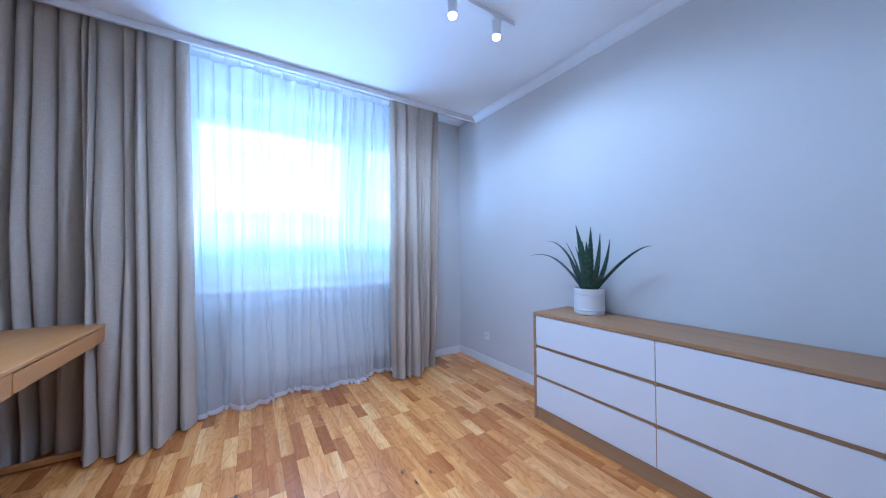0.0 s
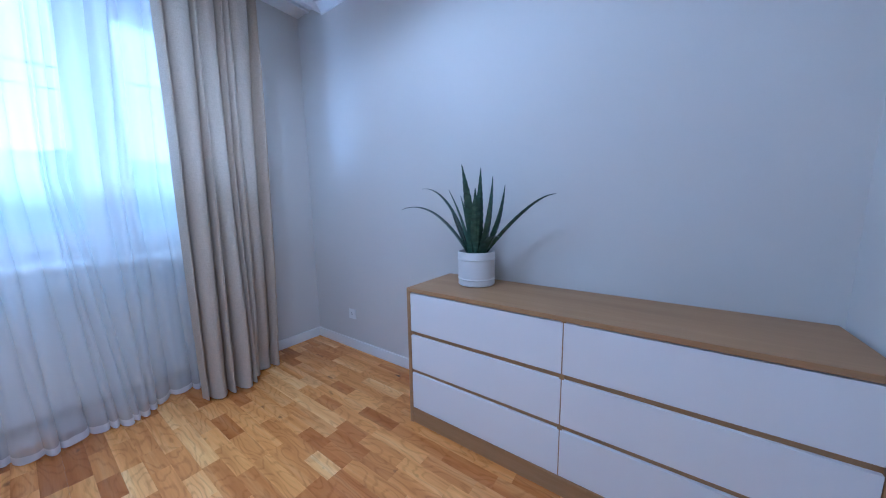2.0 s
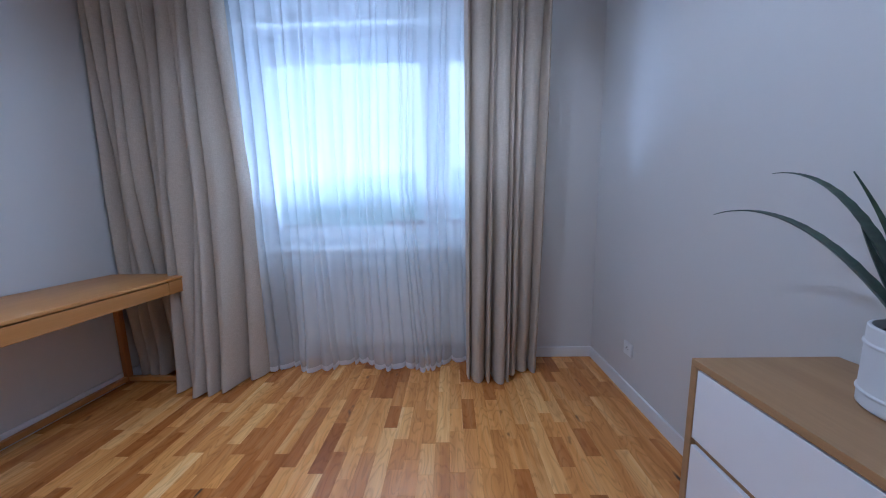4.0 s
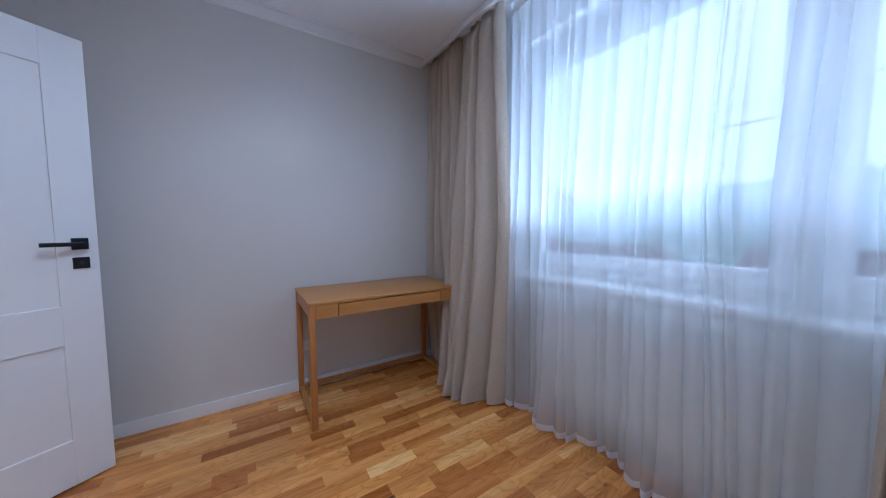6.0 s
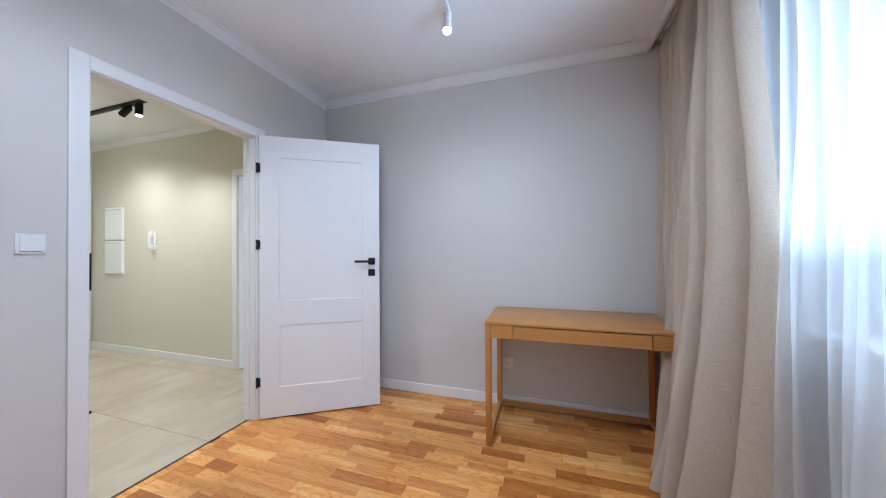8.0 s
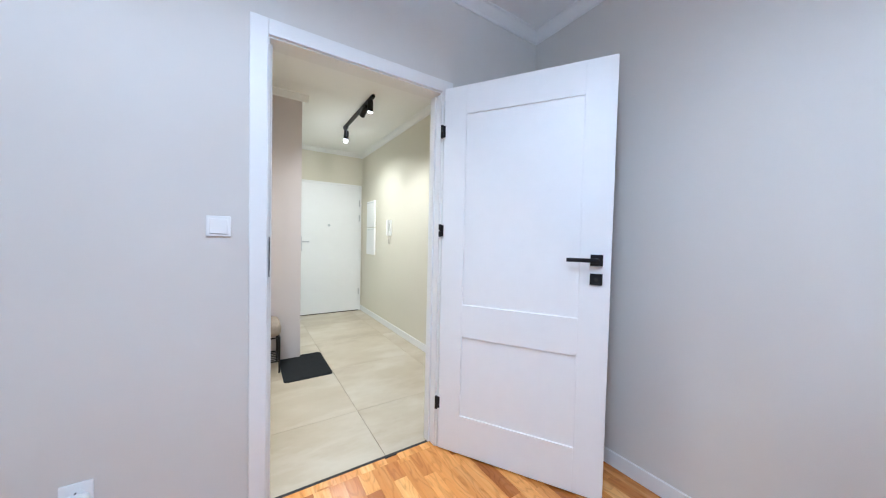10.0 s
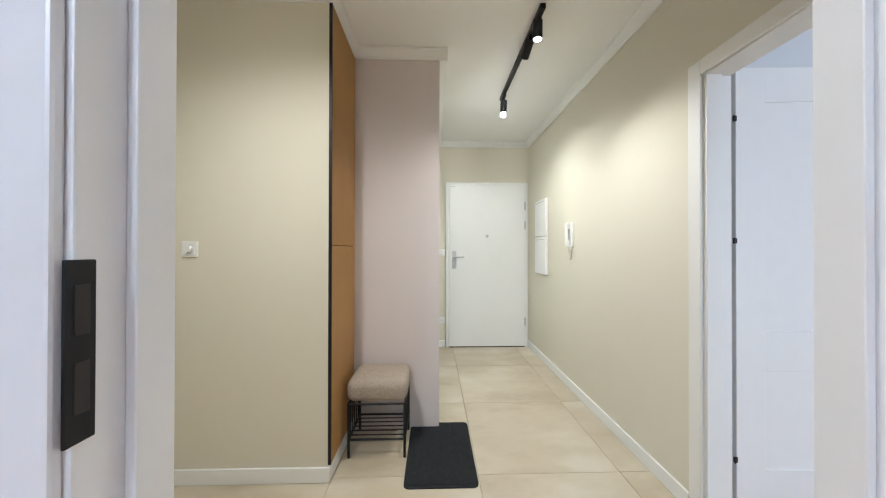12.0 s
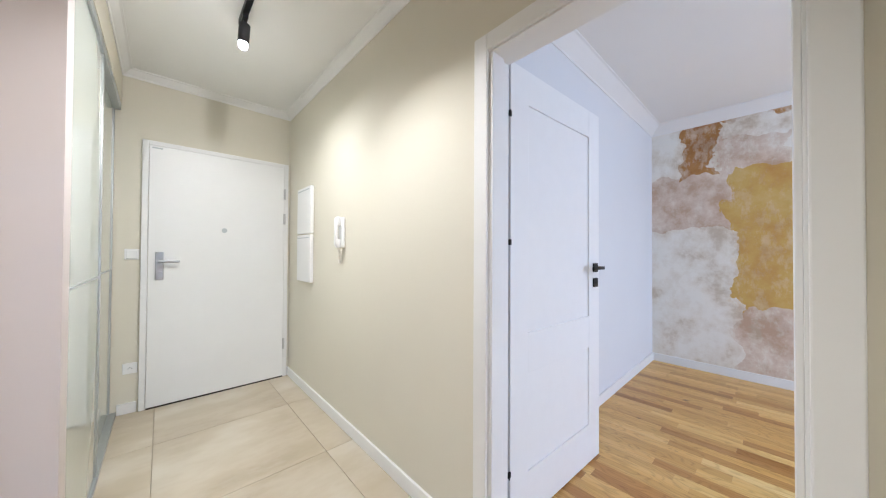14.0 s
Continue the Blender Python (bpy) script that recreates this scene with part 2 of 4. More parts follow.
def mural_material():
    """Worn plaster wallpaper: cream, rose and ochre patches with ragged edges."""
    m, n, l = nodes_of("worn_plaster_mural")
    p = n["Principled BSDF"]
    tc = n.new("ShaderNodeTexCoord")
    wob = n.new("ShaderNodeTexNoise")
    wob.inputs["Scale"].default_value, wob.inputs["Detail"].default_value = 3.4, 9
    l.new(tc.outputs["Object"], wob.inputs["Vector"])
    mv = n.new("ShaderNodeVectorMath")
    mv.operation = "MULTIPLY_ADD"
    mv.inputs[1].default_value = (0.0, 0.44, 0.44)
    l.new(wob.outputs["Color"], mv.inputs[0])
    l.new(tc.outputs["Object"], mv.inputs[2])
    sp = n.new("ShaderNodeSeparateXYZ")
    l.new(mv.outputs[0], sp.inputs[0])

    def inside(y0, y1, z0, z1):
        f = None
        for sock, lim, op in ((1, y0, "GREATER_THAN"), (1, y1, "LESS_THAN"), (2, z0, "GREATER_THAN"), (2, z1, "LESS_THAN")):
            q = n.new("ShaderNodeMath")
            q.operation = op
            l.new(sp.outputs[sock], q.inputs[0])
            q.inputs[1].default_value = lim + 0.07
            if f is None:
                f = q.outputs[0]
            else:
                g = n.new("ShaderNodeMath")
                g.operation = "MULTIPLY"
                l.new(f, g.inputs[0])
                l.new(q.outputs[0], g.inputs[1])
                f = g.outputs[0]
        return f

    blot = noisy(n, l, 3.2, 8, (1, 1, 1), None, 0.65)
    col = ramp(n, l, blot, [(0.36, (0.48, 0.39, 0.28)), (0.45, (0.64, 0.57, 0.46)), (0.53, (0.74, 0.69, 0.60)), (0.62, (0.80, 0.77, 0.70))])
    rose = ramp(n, l, blot, [(0.38, (0.50, 0.35, 0.24)), (0.50, (0.62, 0.50, 0.40)), (0.62, (0.74, 0.66, 0.56))])
    ochre = ramp(n, l, blot, [(0.3, (0.50, 0.28, 0.07)), (0.52, (0.58, 0.39, 0.11)), (0.7, (0.62, 0.47, 0.20))])
    rust = ramp(n, l, blot, [(0.3, (0.26, 0.11, 0.035)), (0.55, (0.42, 0.22, 0.07)), (0.75, (0.52, 0.33, 0.15))])
    cream = ramp(n, l, blot, [(0.38, (0.58, 0.50, 0.39)), (0.47, (0.74, 0.69, 0.60)), (0.58, (0.82, 0.79, 0.72))])
    ragged = ramp(n, l, noisy(n, l, 11, 8, (1, 1, 0.55), None, 0.75), [(0.42, (0, 0, 0)), (0.52, (1, 1, 1))])
    for zone, c, torn in (((-0.42, 1.6, -0.2, 0.87), rose, 0.8), ((-0.53, 1.2, 1.65, 2.52), rose, 0.8), ((-1.12, 1.2, 1.62, 2.2), rose, 0.35), ((-0.83, -0.55, 2.16, 2.9), rust, 0.45), ((-0.70, 0.05, 2.66, 2.9), rust, 0.6), ((-0.47, -0.15, 1.78, 2.16), ochre, 0.75),
                          ((-0.44, 2.4, 0.87, 2.2), ochre, 0.3), ((-2, -0.85, 2.2, 2.9), cream, 0.6), ((-2, -0.38, 0.10, 1.62), cream, 0.35), ((-0.50, 2.4, 2.50, 2.68), cream, 0.7), ((-0.06, 0.3, 2.2, 2.5), cream, 0.5)):
        f = mixer(n, l, torn, (1, 1, 1), ragged)
        col = mixer(n, l, mixer(n, l, 1.0, inside(*zone), f, "MULTIPLY"), col, c)
    l.new(col, p.inputs["Base Color"])
    p.inputs["Roughness"].default_value = 0.85
    bumped(n, l, blot, 0.3, 0.002)
    return m


M_MURAL = mural_material()


def glass_material():
    m, n, l = nodes_of("window_glass")
    p = n["Principled BSDF"]
    p.inputs["Base Color"].default_value = (0.96, 0.98, 0.98, 1)
    p.inputs["Roughness"].default_value = 0.0
    p.inputs["Transmission Weight"].default_value = 1.0
    p.inputs["IOR"].default_value = 1.03
    return m


M_GLASS = glass_material()
M_LACOBEL = plain("back_painted_glass", (0.62, 0.66, 0.60), 0.05, 0.15, var=0.0, bump=0, spec=1.0)


def leaf_material():
    m, n, l = nodes_of("succulent_leaf")
    p = n["Principled BSDF"]
    band = noisy(n, l, 30, 4, (1, 1, 2))
    l.new(ramp(n, l, band, [(0.3, (0.018, 0.045, 0.030)), (0.55, (0.035, 0.080, 0.050)), (0.75, (0.075, 0.125, 0.075))]), p.inputs["Base Color"])
    p.inputs["Roughness"].default_value = 0.42
    return m


M_LEAF = leaf_material()

# ---- building helpers ----


def box(x0, x1, y0, y1, z0, z1, bevel=0.0, into=None, seg=2):
    bm = bmesh.new()
    r = bmesh.ops.create_cube(bm, size=1.0, matrix=Matrix.Translation(((x0 + x1) / 2, (y0 + y1) / 2, (z0 + z1) / 2)) @ Matrix.Diagonal((abs(x1 - x0), abs(y1 - y0), abs(z1 - z0), 1)))
    if bevel:
        bmesh.ops.bevel(bm, geom=bm.edges[:], offset=bevel, segments=seg, affect="EDGES", profile=0.5)
    return join(into, bm) if into else bm


def join(into, bm):
    me = bpy.data.meshes.new("tmp")
    bm.to_mesh(me)
    bm.free()
    into.from_mesh(me)
    bpy.data.meshes.remove(me)
    return into


def cyl(p, q, r, r2=None, seg=16, into=None, caps=True, bevel=0.0):
    p, q = Vector(p), Vector(q)
    d = q - p
    bm = bmesh.new()
    bmesh.ops.create_cone(bm, cap_ends=caps, segments=seg, radius1=r, radius2=r if r2 is None else r2, depth=d.length,
                          matrix=Matrix.Translation((p + q) / 2) @ d.to_track_quat("Z", "Y").to_matrix().to_4x4())
    if bevel:
        es = [e for e in bm.edges if all(len(f.verts) > 4 for f in e.link_faces[:1]) or any(len(f.verts) > 4 for f in e.link_faces)]
        bmesh.ops.bevel(bm, geom=es, offset=bevel, segments=2, affect="EDGES")
    for f in bm.faces:
        f.smooth = len(f.verts) == 4
    return join(into, bm) if into else bm


def lathe(profile, centre, seg=40):
    """A turned shape from (radius, height) pairs."""
    bm = bmesh.new()
    rings = []
    for r, z in profile:
        rings.append([bm.verts.new((centre[0] + r * math.cos(a), centre[1] + r * math.sin(a), centre[2] + z)) for a in (2 * math.pi * i / seg for i in range(seg))])
    for a, b in zip(rings, rings[1:]):
        for i in range(seg):
            bm.faces.new((a[i], a[(i + 1) % seg], b[(i + 1) % seg], b[i])).smooth = True
    bm.faces.new(rings[0][::-1])
    bm.faces.new(rings[-1])
    return bm


def mesh_of(name, bm, mat):
    me = bpy.data.meshes.new(name)
    rounded = any(f.smooth for f in bm.faces)
    bmesh.ops.recalc_face_normals(bm, faces=bm.faces[:])
    bm.to_mesh(me)
    bm.free()
    me.materials.append(mat)
    me.set_sharp_from_angle(angle=radians(38 if rounded else 20))
    return me


def solid(name, bm, mat, label="", category="", kind="", group=""):
    return tagged(new(name, mesh_of(name, bm, mat)), label, category, group, kind)


def thing(name, m, label, category, group="", kind=""):
    """An Empty at the thing's base; m is a place or a pose."""
    ob = new(name)
    ob.matrix_basis = Matrix.Translation(m) if isinstance(m, tuple) else m
    ob.empty_display_size = 0.1
    return tagged(ob, label, category, group, kind)


def part(name, bm, mat, parent, label="", local=False):
    root = parent
    while root.parent:
        root = root.parent
    if not local:
        bm.transform(root.matrix_basis.inverted())
    ob = new(name, mesh_of(name, bm, mat))
    ob.parent = parent
    return tagged(ob, label)


def structure(name, bm, mat, label=""):
    return solid(name, bm, mat, label, "", "structure")


# ---- the shell: bedroom x -2.90..0.44, y 0..2.97; hall south of it; a second room to the west ----
XE, XW, YN = 0.44, -2.90, 2.97
CZ, HZ = 2.61, 2.56
HX = -2.832
YD = -0.08
YB = -1.33
YP = -1.80
YE = -3.55
XP = -1.085
XK = -1.672
DL, DR = -1.305, -2.145
B0, B1 = -0.19, 0.62
S0, S1 = -1.03, -0.245
WX0, WX1, WZ0, WZ1 = -2.13, -0.02, 0.88, 2.42

structure("wall_east", box(XE, XE + 0.12, YD, 3.3, -0.1, 2.8), M_WALL, "light greige painted bedroom wall behind the chest")
structure("wall_west", box(-3.0, XW, 0.0, 3.3, -0.1, 2.8), M_WALL, "light greige painted bedroom wall behind the desk")
bm = box(-3.0, WX0, YN, 3.3, -0.1, 2.8)
box(WX1, XE, YN, 3.3, -0.1, 2.8, into=bm)
box(WX0, WX1, YN, 3.3, -0.1, WZ0, into=bm)
box(WX0, WX1, YN, 3.3, WZ1, 2.8, into=bm)
structure("wall_north", bm, M_WALL, "light greige window wall with a deep window opening")
bm = box(-3.0, DR - 0.05, YD + 0.004, 0.0, -0.1, 2.8)
box(DL + 0.05, XE, YD + 0.004, 0.0, -0.1, 2.8, into=bm)
box(DR - 0.05, DL + 0.05, YD + 0.004, 0.0, 2.075, 2.8, into=bm)
structure("wall_south", bm, M_WALL, "light greige bedroom wall with an open doorway")
bm = box(HX, DR - 0.05, YD - 0.02, YD, -0.1, 2.8)
box(DL + 0.05, 1.7, YD - 0.02, YD, -0.1, 2.8, into=bm)
box(DR - 0.05, DL + 0.05, YD - 0.02, YD, 2.075, 2.8, into=bm)
structure("wall_hall_north", bm, M_HALLWALL, "cream painted hall side of the bedroom wall")
bm = box(XP, B0 - 0.05, YB - 0.12, YB, -0.1, 2.8)
box(B1 + 0.05, 1.7, YB - 0.12, YB, -0.1, 2.8, into=bm)
box(B0 - 0.05, B1 + 0.05, YB - 0.12, YB, 2.055, 2.8, into=bm)
structure("wall_hall_south", bm, M_HALLWALL, "cream painted hall wall with the bathroom doorway")
structure("wall_hall_far_east", box(1.7, 1.8, YB - 0.12, YD, -0.1, 2.8), M_HALLWALL, "cream painted end wall of the hall")
structure("wall_niche", box(XP, XP + 0.12, YP - 0.1, YB - 0.12, -0.1, 2.8), M_HALLWALL, "cream painted wall behind the slatted panel")
structure("wall_pink", box(XK, XP, YP - 0.10, YP, -0.1, 2.8), M_PINK, "dusty pink painted wall of the hall niche")
structure("wall_entrance", box(HX, XK + 0.6, YE - 0.15, YE, -0.1, 2.8), M_HALLWALL, "cream painted wall round the entrance door")
bm = box(HX - 0.12, HX, YE - 0.15, S0 - 0.05, -0.1, 2.8)
box(HX - 0.12, HX, S1 + 0.05, YD, -0.1, 2.8, into=bm)
box(HX - 0.12, HX, S0 - 0.05, S1 + 0.05, 2.055, 2.8, into=bm)
structure("wall_hall_west", bm, M_HALLWALL, "cream painted long hall wall with a doorway")
structure("wall_wardrobe_back", box(XK + 0.6, XK + 0.7, YE - 0.15, YP - 0.1, -0.1, 2.8), M_HALLWALL, "plain wall behind the wardrobe")
# second room
structure("wall_room_south", box(-6.15, HX - 0.12, -1.36, -1.24, -0.1, 2.8), M_ROOM, "pale grey painted wall of the second room")
structure("wall_mural", box(-6.15, -6.03, -1.24, 3.3, -0.1, 2.8), M_MURAL, "wall with worn plaster mural in cream, rose and ochre")
bm = box(-6.03, -5.6, YN, 3.3, -0.1, 2.8)
box(-3.4, -3.0, YN, 3.3, -0.1, 2.8, into=bm)
box(-5.6, -3.4, YN, 3.3, -0.1, 0.5, into=bm)
box(-5.6, -3.4, YN, 3.3, 2.45, 2.8, into=bm)
structure("wall_room_north", bm, M_CEIL, "white wall with the second room's window opening")
structure("wall_room_east", box(-3.02, -3.002, -0.10, YN, -0.1, 2.8), M_CEIL, "white painted inner wall of the second room")
# bathroom
structure("wall_bath_east", box(1.0, 1.2, -3.2, YB - 0.12, -0.1, 1.25), M_TILE, "beige stone tiled bathroom wall with a ledge")
structure("wall_bath_niche", box(1.2, 1.3, -3.2, YB - 0.12, -0.1, 2.8), M_BATHWOOD, "warm brown bathroom wall above the ledge")
structure("wall_bath_south", box(XP + 0.12, 1.3, -3.3, -3.2, -0.1, 2.8), M_TILE, "beige stone tiled bathroom wall")
structure("wall_bath_west", box(XP + 0.12, XP + 0.2, -3.2, YB - 0.12, -0.1, 2.8), M_TILE, "beige tiled bathroom side wall")
# ceilings
structure("ceiling", box(-3.0, XE, -0.1, 2.66, CZ, CZ + 0.15), M_CEIL, "white painted bedroom ceiling")
structure("ceiling_curtain_recess", box(-3.0, XE, 2.66, YN, CZ + 0.02, CZ + 0.15), M_CEIL, "white recess over the curtains")
structure("ceiling_hall", box(HX, 1.7, YE, YD, HZ, HZ + 0.2), M_CEIL, "white painted hall ceiling")
structure("ceiling_room", box(-6.03, -3.0, -1.24, YN, CZ + 0.03, CZ + 0.2), M_CEIL, "white ceiling of the second room")
structure("ceiling_bath", box(XP, 1.3, -3.2, YB - 0.12, 2.22, 2.4), M_BATHWOOD, "brown bathroom ceiling")
structure("floor_slab", box(-6.2, 1.8, -3.8, 3.32, -0.3, -0.013), M_GROUT, "concrete slab under the floors")


def cornice(name, axis, a, b, at, z, side, size=0.05, label="white plaster cornice"):
    """A small stepped cove between wall and ceiling, along x or y."""
    prof = [(0, 0), (0.006, -0.0), (0.010, 0.012), (size * 0.55, size * 0.55), (size - 0.012, size - 0.010), (size, size - 0.006), (size, size), (0, size)]
    bm = bmesh.new()
    ends = []
    for t in (a, b):
        ends.append([bm.verts.new((at + side * u, t, z + v) if axis == "y" else (t, at + side * u, z + v)) for u, v in prof])
    k = len(prof)
    for i in range(k):
        bm.faces.new((ends[0][i], ends[0][(i + 1) % k], ends[1][(i + 1) % k], ends[1][i]))
    bm.faces.new(ends[0])
    bm.faces.new(ends[1][::-1])
    return structure(name, bm, M_TRIM, label)


cornice("trim_cornice_east", "y", 0.0, 2.655, XE, CZ - 0.06, -1, 0.06)
cornice("trim_cornice_west", "y", 0.0, 2.655, XW, CZ - 0.06, 1, 0.06)
cornice("trim_cornice_south", "x", XW, XE, 0.0, CZ - 0.06, 1, 0.06)
structure("trim_pelmet", box(XW, XE, 2.645, 2.668, CZ - 0.048, CZ - 0.001, 0.004), M_TRIM, "white pelmet edge hiding the curtain rail")
cornice("trim_cornice_hall_west", "y", YE, YD - 0.02, HX, HZ - 0.055, 1, 0.055)
cornice("trim_cornice_entrance", "x", HX, XK, YE, HZ - 0.055, 1, 0.055)
cornice("trim_cornice_pink", "x", XK - 0.055, XP, YP, HZ - 0.055, 1, 0.055)
cornice("trim_cornice_niche", "y", YP, YB + 0.055, XP, HZ - 0.055, -1, 0.055)
cornice("trim_cornice_hall_south", "x", XP - 0.055, 1.7, YB, HZ - 0.055, 1, 0.055)
cornice("trim_cornice_hall_north", "x", HX, 1.7, YD - 0.02, HZ - 0.055, -1, 0.055)
cornice("trim_cornice_wardrobe", "y", YE, YP, XK, HZ - 0.055, -1, 0.055)
cornice("trim_cornice_mural", "y", -1.24, YN, -6.03, CZ - 0.07, 1, 0.10)
cornice("trim_cornice_room", "x", -6.03, HX - 0.12, -1.24, CZ - 0.07, 1, 0.10)


def skirting(name, axis, a, b, at, side, h=0.078, t=0.014):
    lo, hi = sorted((at, at + side * t))
    bm = box(a, b, lo, hi, 0, h, 0.003) if axis == "x" else box(lo, hi, a, b, 0, h, 0.003)
    return structure(name, bm, M_TRIM, "white lacquered skirting board")


skirting("baseboard_east", "y", 0.0, YN, XE, -1)
skirting("baseboard_west", "y", 0.0, YN, XW, 1)
skirting("baseboard_north", "x", XW + 0.014, XE - 0.014, YN, -1)
skirting("baseboard_south_1", "x", DL + 0.07, XE - 0.014, 0.0, 1)
skirting("baseboard_south_2", "x", XW + 0.014, DR - 0.075, 0.0, 1)
skirting("baseboard_hall_west", "y", YE, S0 - 0.075, HX, 1)
skirting("baseboard_entrance_1", "x", HX + 0.014, -2.815, YE, 1)
skirting("baseboard_entrance_2", "x", -1.775, XK, YE, 1)
skirting("baseboard_hall_south", "x", XP - 0.014, B0 - 0.075, YB, 1)
skirting("baseboard_niche", "y", YP, YB, XP, -1)
skirting("baseboard_mural", "y", -1.24, YN, -6.03, 1, 0.085)
skirting("baseboard_room", "x", -6.03, HX - 0.12, -1.24, 1, 0.085)
skirting("baseboard_hall_north", "x", DL + 0.075, 1.7, YD - 0.02, -1)

# ---- doors ----


def door_frame(name, m, width, depth, label, top=2.02, casing=0.072):
    """A lined opening: local x across it from the hinge side, y through the wall from 0 to -depth."""
    f = thing(name, m, label, "door frame", kind="structure")
    for x0, x1 in ((-0.025, 0.0), (width, width + 0.025)):
        part("jamb", box(x0, x1, -depth, 0, 0, top, 0.002), M_TRIM, f, local=True)
    part("head", box(-0.025, width + 0.025, -depth, 0, top, top + 0.025, 0.002), M_TRIM, f, local=True)
    for x0, x1 in ((0.0, 0.012), (width - 0.012, width)):
        part("door_stop", box(x0, x1, -depth + 0.002, -0.048, 0, top, 0.002), M_TRIM, f, local=True)
    for y0, y1 in ((0.0, 0.013), (-depth - 0.013, -depth)):
        part("casing", box(-casing, -0.006, y0, y1, 0, top + casing, 0.004), M_TRIM, f, local=True)
        part("casing", box(width + 0.006, width + casing, y0, y1, 0, top + casing, 0.004), M_TRIM, f, local=True)
        part("casing", box(-0.006, width + 0.006, y0, y1, top + 0.006, top + casing, 0.004), M_TRIM, f, local=True)
    return f


def door_leaf(name, m, length, label, height=2.025, z0=0.010, hr=0.008):
    """A two-panel leaf: hinge edge at the origin, along +x, its seen face at y 0 and its back at y 0.04."""
    d = thing(name, m, label, "door", kind="structure")
    L, H, T = length, height, 0.040
    bm = box(0, 0.13, 0, T, z0, z0 + H, 0.0025)
    box(L - 0.13, L, 0, T, z0, z0 + H, 0.0025, into=bm)
    for a, b in ((0.0, 0.215), (0.655, 0.835), (H - 0.155, H)):
        box(0.1285, L - 0.1285, 0.0004, T - 0.0004, z0 + a, z0 + b, 0.0025, into=bm)
    leaf = part("leaf", bm, M_DOOR, d, local=True)
    for a, b in ((0.205, 0.665), (0.825, H - 0.145)):
        part("panel", box(0.12, L - 0.12, 0.008, T - 0.008, z0 + a, z0 + b, 0.002), M_DOOR, d, local=True)
    for y, s in ((0.0, -1), (T, 1)):
        h = part("door_handle", box(L - 0.085, L - 0.033, *sorted((y, y + s * 0.009)), 1.095, 1.147, 0.001), M_BLACK, d, "black square lever handle", local=True)
        bm = cyl((L - 0.059, y + s * 0.008, 1.121), (L - 0.059, y + s * 0.052, 1.121), 0.009)
        box(L - 0.185, L - 0.050, *sorted((y + s * 0.043, y + s * 0.055)), 1.112, 1.130, 0.002, into=bm)
        part("lever", bm, M_BLACK, h, local=True)
        k = part("lock_rosette", box(L - 0.085, L - 0.033, *sorted((y, y + s * 0.009)), 1.008, 1.060, 0.001), M_BLACK, d, "black square lock rosette", local=True)
        part("cylinder_lock", cyl((L - 0.059, y, 1.034), (L - 0.059, y + s * 0.012, 1.034), 0.009), M_DARK, k, local=True)
    part("lock_plate", box(L - 0.001, L + 0.0015, 0.011, 0.029, 1.00, 1.18, 0.0005), M_BLACK, d, local=True)
    for z in (0.27, 1.25, 1.80):
        bm = cyl((-0.012, -0.006, z - 4.4 * hr), (-0.012, -0.006, z - 0.002), hr)
        cyl((-0.012, -0.006, z + 0.002), (-0.012, -0.006, z + 4.4 * hr), hr, into=bm)
        box(-0.012, hr * 0.9, -0.003, 0.003, z - 4 * hr, z + 4 * hr, into=bm)
        part("hinge", bm, M_BLACK, d, "black barrel hinge", local=True)
    return d


door_frame("door_frame_1", pose(DR, 0, 0), DL - DR, 0.10, "white lacquered frame of the open bedroom doorway")
part("strike_plate", box(DL - 0.0025, DL + 0.001, -0.018, 0.008, 1.025, 1.195, 0.0012), M_BLACK, bpy.data.objects["door_frame_1"], "black metal strike plate")
for z0, z1 in ((1.052, 1.100), (1.125, 1.172)):
    part("strike_slot", box(DL - 0.0036, DL - 0.001, -0.012, 0.001, z0, z1, 0.0008), M_DARK, bpy.data.objects["door_frame_1"])
door_leaf("door_1", pose(-2.152, 0.030, 0, 0, 0, 122.4), 0.84, "white two-panel interior door standing wide open")
door_frame("door_frame_2", pose(HX - 0.12, S0, 0, 0, 0, 90), S1 - S0, 0.12, "white lacquered frame of the second room's doorway", 1.985)
door_leaf("door_2", pose(-2.992, -1.045, 0, 0, 0, 177.2), 0.85, "white two-panel interior door open into the second room", 2.02, hr=0.003)
door_frame("door_frame_3", pose(B0, YB - 0.12, 0) @ pose(B1 - B0, 0, 0, 0, 0, 180), B1 - B0, 0.12, "white lacquered frame of the bathroom doorway", 1.985)
structure("threshold", box(DR + 0.001, DL - 0.001, -0.066, -0.050, -0.012, 0.0015), M_DARK, "thin dark joint between parquet and tile")

# entrance door
d = thing("door_3", (-2.30, YE, 0), "closed white flush entrance door with steel handle", "door", kind="structure")
part("frame", box(-2.812, -2.775, YE, YE + 0.03, 0, 2.055, 0.003), M_TRIM, d)
part("frame", box(-1.822, -1.785, YE, YE + 0.03, 0, 2.055, 0.003), M_TRIM, d)
part("frame", box(-2.775, -1.822, YE, YE + 0.03, 2.02, 2.055, 0.003), M_TRIM, d)
leaf = part("leaf", box(-2.773, -1.824, YE + 0.002, YE + 0.036, 0.012, 2.018, 0.003), M_TRIM, d)
# Black strip stands in for the shade in the gap under the leaf.
part("door_gap_shade", box(-2.773, -1.824, YE + 0.004, YE + 0.034, 0.0, 0.011), M_DARK, d, "black strip painted in as the shaded gap under the door")
h = part("handle_plate", box(-1.915, -1.865, YE + 0.036, YE + 0.044, 0.98, 1.20, 0.004), M_STEEL, d, "brushed steel handle plate")
bm = cyl((-1.89, YE + 0.044, 1.125), (-1.89, YE + 0.085, 1.125), 0.010)
